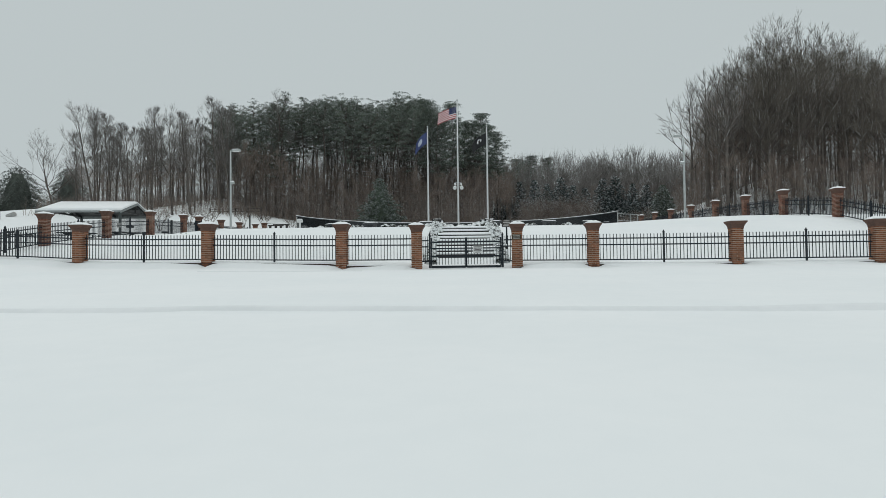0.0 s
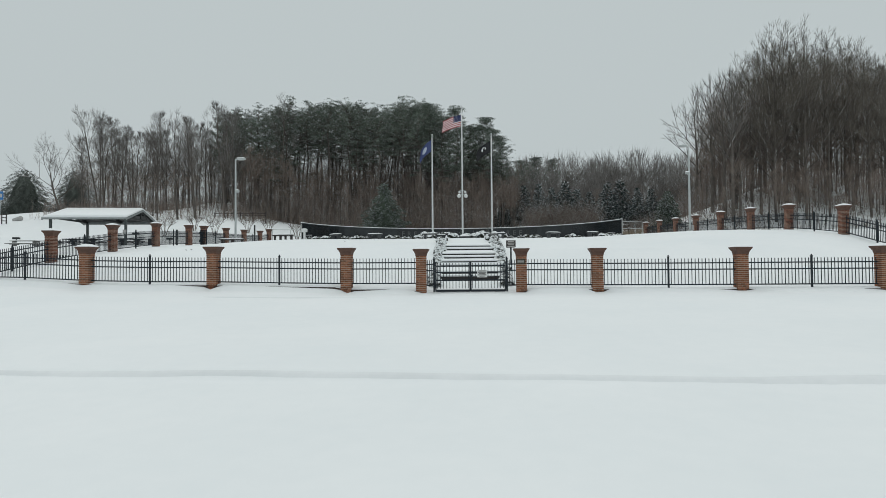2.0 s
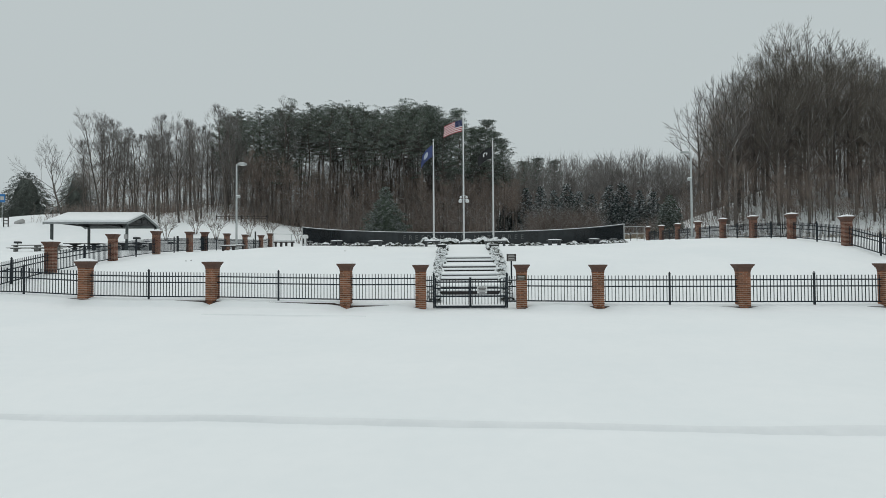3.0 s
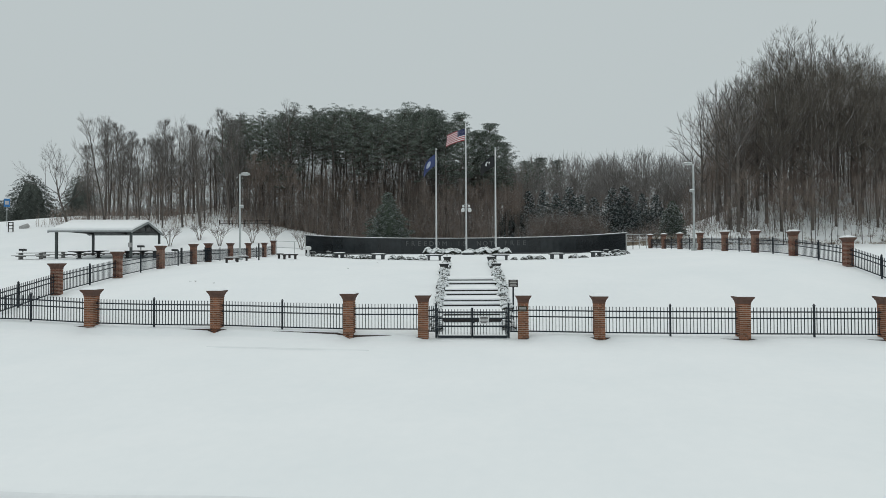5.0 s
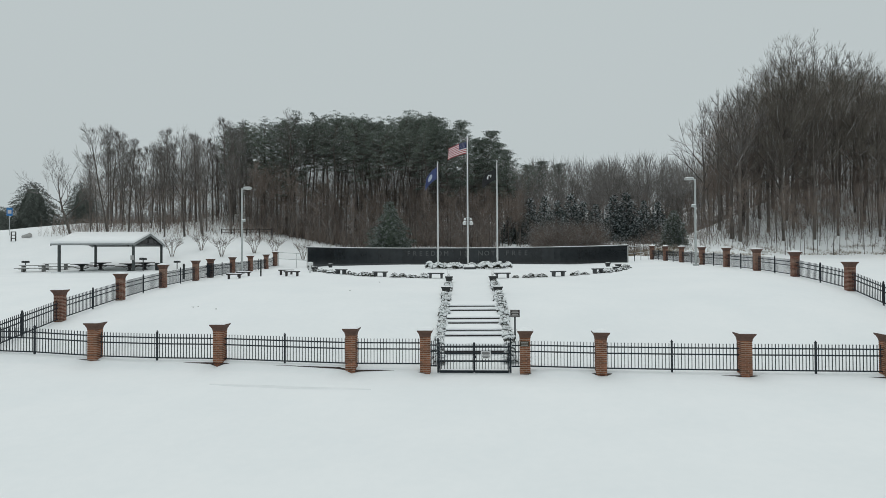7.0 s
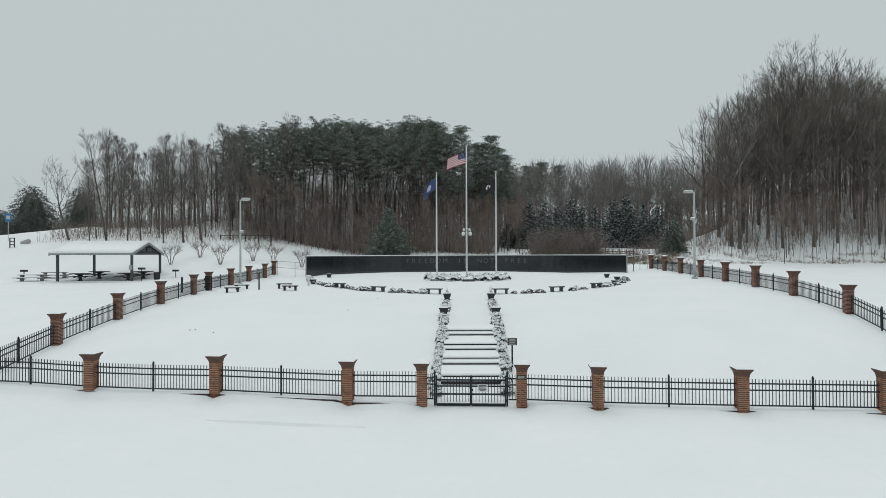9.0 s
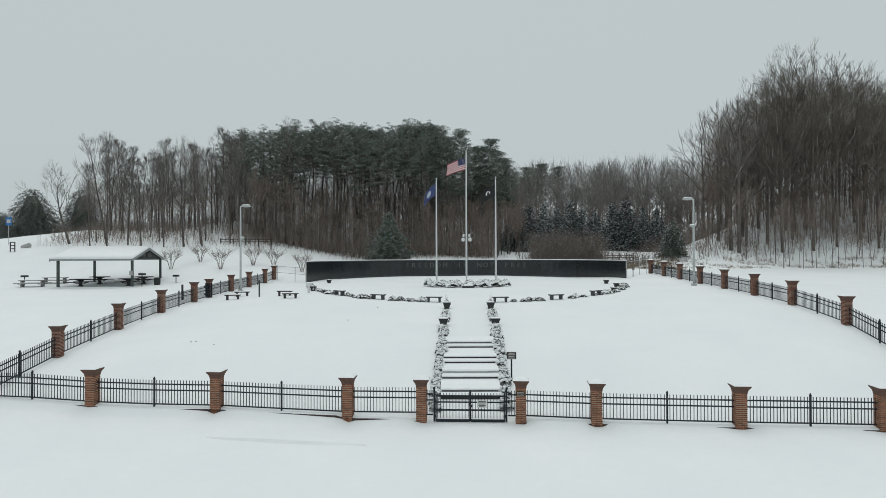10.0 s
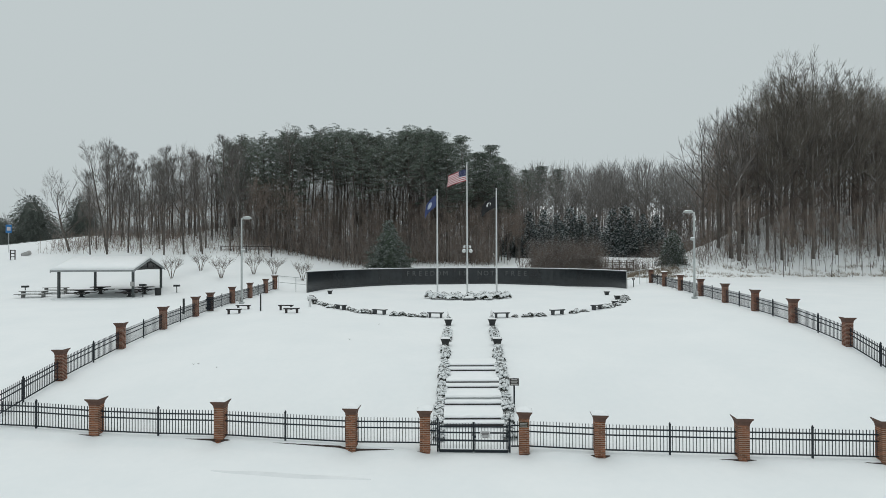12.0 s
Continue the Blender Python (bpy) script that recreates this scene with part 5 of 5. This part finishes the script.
def set_tree(kind, label, x, y, h, turn, group, wide=1.0, category="tree", sink=0.0, tilt=0.0):
    f = h / kind[2]
    m = Matrix.Translation((x, y, snowfield(x, y) - 0.1 - sink)) @ Matrix.Rotation(tilt, 4, "Y") @ Matrix.Rotation(turn, 4, "Z") @ Matrix.Diagonal((f * wide, f * wide, f, 1))
    t = thing("tree", label, category, m, group=group)
    part("trunk", kind[0], None, t)
    part("crown", kind[1], None, t)


def grove(name, label, trees):
    """Many far trees that nobody could count, joined into one mesh."""
    vs, fs, ms, mats, base = [], [], [], [], 0
    for kind, x, y, h, turn, wide in trees:
        f = h / kind[2]
        m = np.array(Matrix.Translation((x, y, snowfield(x, y) - 0.1)) @ Matrix.Rotation(turn, 4, "Z") @ Matrix.Diagonal((f * wide, f * wide, f, 1)))
        for me in kind[:2]:
            co = np.empty(len(me.vertices) * 3, np.float32)
            me.vertices.foreach_get("co", co)
            vs.append(co.reshape(-1, 3) @ m[:3, :3].T + m[:3, 3])
            slots = []
            for mat in me.materials:
                if mat not in mats:
                    mats.append(mat)
                slots.append(mats.index(mat))
            for p in me.polygons:
                fs.append([base + v for v in p.vertices])
                ms.append(slots[p.material_index])
            base += len(me.vertices)
    s = Shape()
    s.v, s.f, s.m = np.concatenate(vs).tolist(), fs, ms
    tagged(part(name, s, mats), label, "woods", kind="stuff")


rt = random.Random(31)


def scatter(n, b0, b1, y0, y1, gap):
    """n places between two bearings and two distances, kept apart."""
    got, tries = [], 0
    while len(got) < n and tries < 8000:
        tries += 1
        y = rt.uniform(y0, y1)
        p = (rt.uniform(b0, b1) * (y - 2.7), y)
        if all((p[0] - q[0]) ** 2 + (p[1] - q[1]) ** 2 > gap * gap for q in got):
            got.append(p)
    return got


# woods on the west bank
for x, y in scatter(48, -0.63, -0.36, 86, 111, 2.3):
    set_tree(SLIM[rt.choice((0, 1, 2, 3, 3))], "tall slender leafless tree at the wood's edge in snow", x, y, woods_height(x, y) * rt.choice((0.62, 0.78, 0.86, 0.94, 1.0, 1.04)), rt.uniform(0, 6), "bare trees on the west bank", rt.uniform(0.8, 1.05), tilt=rt.gauss(0, 0.05))
grove("west_young_trees", "thin leafless young trees between the west trunks", [(YOUNG[rt.choice((0, 1, 2))], x, y, rt.uniform(4.5, 8.5), rt.uniform(0, 6), rt.uniform(0.9, 1.3)) for x, y in scatter(56, -0.6, -0.37, 94, 113, 1.8)])
grove("west_wood", "grey leafless trees deeper in the west wood", [(DEEP[rt.choice((0, 1, 0))], x, y, woods_height(x, y) * rt.uniform(0.75, 0.98), rt.uniform(0, 6), rt.uniform(0.9, 1.1)) for x, y in scatter(14, -0.5, -0.37, 100, 116, 2.4)] + [(DEEP[rt.choice((0, 1, 0))], x, y, max(3.0, woods_height(x, y) * rt.uniform(0.3, 0.65)), rt.uniform(0, 6), rt.uniform(0.9, 1.2)) for x, y in scatter(62, -0.64, -0.37, 104, 124, 2.0)])
set_tree(WIDE[0], "leaning leafless tree with wide low limbs", -57.5, 89.0, 13.0, 0.4, "bare trees on the west bank", 1.1, tilt=-0.25)
for x, y, i, top in ((-76.3, 107.0, 0, 0.104), (-69.6, 111.0, 1, 0.104), (-91.0, 118.0, 1, 0.066)):
    set_tree(CEDARS[i], "broad dark evergreen dusted with snow", x, y, 8.1 + top * (y - 2.7) - land(x, y), 1.0 + i, "broad evergreens", 1.0)
# the pine stand
for x, y in scatter(80, -0.385, -0.01, 97, 120, 2.35):
    set_tree(PINES[rt.choice((0, 1, 2, 0, 2, 5)) if x / y > -0.26 else rt.choice((4, 3, 5, 3))], "tall pine with a bare trunk and a dark green crown", x, y, woods_height(x, y) * rt.uniform(0.86, 1.0), rt.uniform(0, 6), "pines in the stand", rt.uniform(0.9, 1.15))
for b, y, i in ((0.03, 101, 6), (0.078, 104, 6), (0.095, 103, 6), (0.112, 103, 6), (0.004, 99, 3), (-0.012, 101, 6), (0.05, 106, 6), (0.016, 108, 6), (0.062, 110, 6), (-0.03, 104, 3)):
    x = b * (y - 2.7) - 0.4
    set_tree(PINES[i], "ragged pine standing clear of the stand", x, y, woods_height(x, y), i * 1.7 + b * 50, "pines in the stand", 0.98)
for x, y in scatter(62, -0.35, 0.13, 94, 99.5, 1.6):
    set_tree(YOUNG[rt.choice((0, 1, 2))], "thin leafless tree in front of the pines", x, y, rt.uniform(6, 10.5) + (3.0 if x / y < -0.26 else 0.0), rt.uniform(0, 6), "bare trees before the pines", rt.uniform(0.75, 1.0))
grove("young_trees", "thin brown leafless young trees under the pines", [(YOUNG[rt.choice((0, 1, 2))], x, y, rt.uniform(7, 12), rt.uniform(0, 6), rt.uniform(0.8, 1.1)) for x, y in scatter(150, -0.35, 0.13, 95.5, 114, 1.5)])
set_tree(SLIM[0], "pale leafless tree topping the pines", -26.5, 98, 22.0, 1.0, "bare trees before the pines", 0.75)
set_tree(CEDARS[4], "rounded grey-green evergreen dusted with snow before the woods", -8.4, 85.0, 9.2, 2.0, "broad evergreens", 1.12)
grove("wood_behind_the_flags", "leafless trees among the last ragged pines", [(DEEP[rt.choice((0, 1, 2))], x, y, woods_height(x, y) * rt.uniform(0.5, 0.85), rt.uniform(0, 6), rt.uniform(0.9, 1.2)) for x, y in scatter(40, -0.04, 0.14, 103, 126, 1.9)])
grove("inner_wood", "leafless trees deep among the pine trunks", [(DEEP[rt.choice((0, 1, 2))], x, y, woods_height(x, y) * rt.uniform(0.55, 0.82), rt.uniform(0, 6), rt.uniform(0.9, 1.2)) for x, y in scatter(60, -0.36, 0.10, 108, 130, 2.2) + scatter(24, -0.2, 0.0, 112, 132, 1.9)])
# spruces behind the wall
for x, h in ((10.4, 7.4), (12.4, 6.8), (14.6, 7.0), (16.6, 6.4), (18.8, 7.4), (20.6, 6.2), (22.6, 5.8), (25.0, 7.0), (27.4, 7.5), (29.4, 6.4), (31.6, 6.2)):
    set_tree(SPRUCES[rt.randrange(3)], "dark spruce with snow lying on its branches", x * 1.28, 112.5 + rt.uniform(-1.2, 1.2), h * 1.36, rt.uniform(0, 6), "spruces behind the wall", rt.uniform(1.0, 1.2))
set_tree(CEDARS[3], "low spreading evergreen with snow on it", 32.3, 84.0, 5.0, 1.0, "broad evergreens", 1.1)
for x, y, h, i in ((28.5, 196, 21.0, 6), (32.5, 200, 22.5, 6), (37.5, 194, 21.0, 6), (24.5, 204, 19.0, 4)):
    set_tree(PINES[i], "round-topped pine in the valley behind the spruces", x, y, h, x, "pines in the valley", 1.35)
for x, y in scatter(46, 0.12, 0.45, 117, 145, 3.0):
    set_tree((SLIM[0], SLIM[2], WIDE[0], OPEN[1])[rt.choice((0, 1, 2, 1))], "pale leafless tree in the valley behind the spruces", x, y, (woods_height(x, y) - 6.5) * rt.uniform(0.6, 0.98), rt.uniform(0, 6), "valley trees", rt.uniform(0.95, 1.25))
grove("valley_wood", "pale leafless trees close behind the spruces", [(DEEP[rt.choice((0, 1, 2))], x, y, max(4.0, (woods_height(x, y) - 6.5) * rt.uniform(0.45, 0.7)), rt.uniform(0, 6), rt.uniform(1.0, 1.3)) for x, y in scatter(60, 0.11, 0.44, 117, 136, 2.4)])
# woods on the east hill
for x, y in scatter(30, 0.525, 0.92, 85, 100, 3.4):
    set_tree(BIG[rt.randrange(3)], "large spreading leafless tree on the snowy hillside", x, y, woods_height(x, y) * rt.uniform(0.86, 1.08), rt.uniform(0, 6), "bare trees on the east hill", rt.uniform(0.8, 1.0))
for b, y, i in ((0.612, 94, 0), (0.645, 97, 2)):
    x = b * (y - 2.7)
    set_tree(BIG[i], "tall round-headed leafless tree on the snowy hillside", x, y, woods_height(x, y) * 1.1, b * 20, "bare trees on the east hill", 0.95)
grove("hillside_wood", "leafless trees high on the snowy hillside", [(DEEP[rt.choice((1, 2))], x, y, woods_height(x, y) * rt.uniform(0.7, 1.0), rt.uniform(0, 6), rt.uniform(0.85, 1.1)) for x, y in scatter(96, 0.475, 0.92, 98, 128, 2.5)])
for x, y in scatter(58, 0.45, 0.90, 81, 93, 1.9) + scatter(26, 0.57, 0.90, 76.5, 81, 1.7):
    set_tree(YOUNG[rt.randrange(3)], "small leafless understorey tree on the hillside", x, y, rt.uniform(4.5, 10) * (0.6 if x / y < 0.47 else 1.0), rt.uniform(0, 6), "understorey trees on the east hill", rt.uniform(0.8, 1.1))
grove("hillside_young_trees", "thin leafless young trees on the hillside", [(YOUNG[rt.choice((0, 1, 2))], x, y, rt.uniform(8, 13.5), rt.uniform(0, 6), rt.uniform(0.95, 1.3)) for x, y in scatter(230, 0.46, 0.92, 88, 122, 1.5)])
for b, y, k in ((0.478, 90, 2), (0.452, 94, 0), (0.5, 86, 0), (0.514, 85, 2), (0.52, 92, 4)):
    set_tree(OPEN[k % 4 // 2], "leafless tree with open twisting limbs at the wood's edge", b * (y - 2.7), y, woods_height(b * (y - 2.7), y), k * 1.0, "bare trees on the east hill", 0.9)
# thickets
for x, y, h in ((-35.6, 75.8, 3.6), (-33.2, 79.0, 3.0), (-29.2, 75.8, 3.7), (-25.6, 77.6, 3.2), (-23.0, 78.0, 3.4), (-19.3, 78.2, 3.2)):
    t = thing("ornamental_tree", "small many-stemmed leafless ornamental tree in snow", "tree", Matrix.Translation((x, y, snowfield(x, y) - 0.05)), group="ornamental trees")
    for s in range(6):
        a, q = s * 1.05 + x, h * rt.uniform(0.85, 1.05)
        d = Vector((math.cos(a) * 0.3, math.sin(a) * 0.3, 1)).normalized()
        b = Vector((math.cos(a) * 0.1, math.sin(a) * 0.1, -0.1))
        way = [b, b + d * q * 0.35, b + d * q * 0.62 + Vector((math.cos(a), math.sin(a), 0)) * 0.08 * q]
        stem = Shape().tube(way, [0.036, 0.028, 0.016], 4)
        for _ in range(15):
            f = rt.uniform(0.0, 1.0) ** 0.7
            p = way[1].lerp(way[2], f)
            g = (d + Vector((rt.uniform(-1, 1), rt.uniform(-1, 1), rt.uniform(-0.5, 0.2)))).normalized()
            ln = q * rt.uniform(0.2, 0.42)
            stem.sliver(p, g * ln, 0.03)
            for _ in range(9):
                u = (g + Vector((rt.uniform(-0.8, 0.8), rt.uniform(-0.8, 0.8), rt.uniform(-0.4, 0.5)))).normalized()
                stem.sliver(p + g * ln * rt.uniform(0.3, 0.95), u * q * rt.uniform(0.05, 0.13), 0.016, 1 if rt.random() < 0.2 else 0)
        part("stem", stem, [TWIGTAN, FROSTTWIG], t)


def thicket(name, label, n, area, h0, h1, mat, density=6, width=0.03, seed=1, category="brush"):
    r, s = random.Random(seed), Shape()
    x0, x1, y0, y1 = area
    for _ in range(n):
        x, y = r.uniform(x0, x1), r.uniform(y0, y1)
        if noise.noise((x * 0.15, y * 0.15, seed)) < -0.25 and r.random() < 0.8 or r.random() > (y - y0) / (y1 - y0) * 3.2 + 0.12:
            continue
        b, h = Vector((x, y, snowfield(x, y) - 0.1)), r.uniform(h0, h1)
        d = Vector((r.gauss(0, 0.2), r.gauss(0, 0.2), 1))
        s.sliver(b, d * h, width * 2)
        for _ in range(density):
            f = r.uniform(0.15, 0.9)
            g = Vector((r.uniform(-1, 1), r.uniform(-1, 1), r.uniform(0, 1.2))).normalized()
            s.sliver(b + d * h * f, g * h * r.uniform(0.2, 0.45), width, 1 if r.random() < 0.3 else 0)
    tagged(part(name, s, [mat, FROSTTWIG]), label, category, kind="stuff")


thicket("undergrowth", "brown leafless undergrowth below the pines", 6000, (-34, 8, 91.6, 112), 0.6, 7.0, TWIG, 12, 0.026, 3)
thicket("brush", "brown leafless brush behind the wall", 1900, (13, 23.5, 86.6, 91.8), 1.2, 5.6, TWIG, 11, 0.026, 4)
thicket("low_brush", "low brown brush with snow between it", 750, (11, 30, 86.0, 92.5), 0.6, 2.8, TWIG, 11, 0.026, 14)
thicket("hillside_saplings", "thin leafless saplings on the snowy hillside", 6500, (36, 92, 81, 124), 0.6, 4.2, TWIG, 8, 0.03, 5)
thicket("west_saplings", "thin leafless saplings below the west trees", 2200, (-62, -28, 86, 108), 0.5, 3.2, TWIG, 8, 0.03, 6)
thicket("valley_brush", "brown leafless brush in the valley behind the spruces", 2200, (10, 60, 116, 144), 2.0, 7.0, TWIGGREY, 10, 0.04, 9)
thicket("far_saplings", "thin leafless saplings behind the west trees", 420, (-66, -36, 104, 114), 2.0, 5.0, TWIGGREY, 7, 0.045, 11)


def tufts(name, label, n, area, h0, h1, seed):
    """Dry grass in uneven tufts."""
    r, s = random.Random(seed), Shape()
    x0, x1, y0, y1 = area
    for _ in range(n):
        x, y = r.uniform(x0, x1), r.uniform(y0, y1)
        if noise.noise((x * 0.22, y * 0.5, seed)) < -0.02:
            continue
        h = r.uniform(h0, h1) * (0.6 + 0.8 * abs(noise.noise((x * 0.4, y * 0.4, 3.0))))
        b = Vector((x, y, snowfield(x, y) - 0.04))
        for _ in range(9):
            o = Vector((r.gauss(0, 0.12), r.gauss(0, 0.12), 0))
            s.sliver(b + o, Vector((r.gauss(0, 0.35), r.gauss(0, 0.35), 1)) * h * r.uniform(0.5, 1.0), 0.026)
    tagged(part(name, s, GRASS), label, "grass", kind="stuff")


tufts("dry_grass", "pale dry grass in tufts along the wood's edge", 1500, (27, 68, 77.0, 82.5), 0.25, 0.8, 7)
tufts("dry_grass", "tall tan dry grass beside the wall's end", 900, (21.5, 32, 77, 84), 0.5, 1.3, 8)
thicket("hill_brush", "low brown brush on the snowy bank", 700, (29, 46, 81, 92), 0.5, 2.4, TWIG, 10, 0.026, 12)

# far woods along the ridges
far, low = Shape(), []
for i in (0, 1, 2):
    low.append(grown_tree(140 + i, 16, 0.25, 0.62, 5.4, 8, 1.0, 3, 0.2, 1.6, TWIGHAZE, 0.03, twigs=6)[1])
r = random.Random(77)
vs, fs, base = [], [], 0
for i in range(420):
    if i < 170:
        y = r.uniform(175, 245)
        x = r.uniform(0.085, 0.47) * y
        h = max(0.5, (8.1 + along(min(0.40, x / (y - 2.7)), SKYLINE) * (y - 2.7) - land(x, y)) / 16 * r.choice((0.6, 0.75, 0.86, 0.94, 1.0)))
    elif i < 230:
        y = r.uniform(190, 290)
        x = r.uniform(-1.1, -0.68) * y
        h = r.uniform(0.85, 1.1)
    elif i < 290:
        y = r.uniform(124, 165)
        x = r.uniform(-0.37, 0.09) * y
        h = max(0.3, (8.1 + r.uniform(0.07, 0.14) * y - land(x, y)) / 16)
    else:
        y = r.uniform(150, 210)
        x = r.uniform(-0.84, -0.34) * y
        h = max(0.3, (8.1 + r.uniform(0.045, 0.07) * y - land(x, y)) / 16)
    src = low[i % 3]
    a, z = r.uniform(0, 6.28), land(x, y)
    c, s_ = math.cos(a) * h * 1.1, math.sin(a) * h * 1.1
    pts = np.array([v.co for v in src.vertices])
    pts = np.stack([x + pts[:, 0] * c - pts[:, 1] * s_, y + pts[:, 0] * s_ + pts[:, 1] * c, z + pts[:, 2] * h - 1.0], 1)
    vs.extend(map(tuple, pts))
    fs.extend(tuple(base + q for q in f.vertices) for f in src.polygons)
    base += len(pts)
    n = base
    vs.extend(((x - 0.2, y, z - 1), (x + 0.2, y, z - 1), (x + 0.06, y, z + 9 * h), (x - 0.06, y, z + 9 * h)))
    fs.append((n, n + 1, n + 2, n + 3))
    base += 4
far.v, far.f, far.m = vs, fs, [0] * len(fs)
tagged(part("far_woods", far, TWIGHAZE, None, "distant leafless woods along the ridge"), "", "woods", kind="stuff")
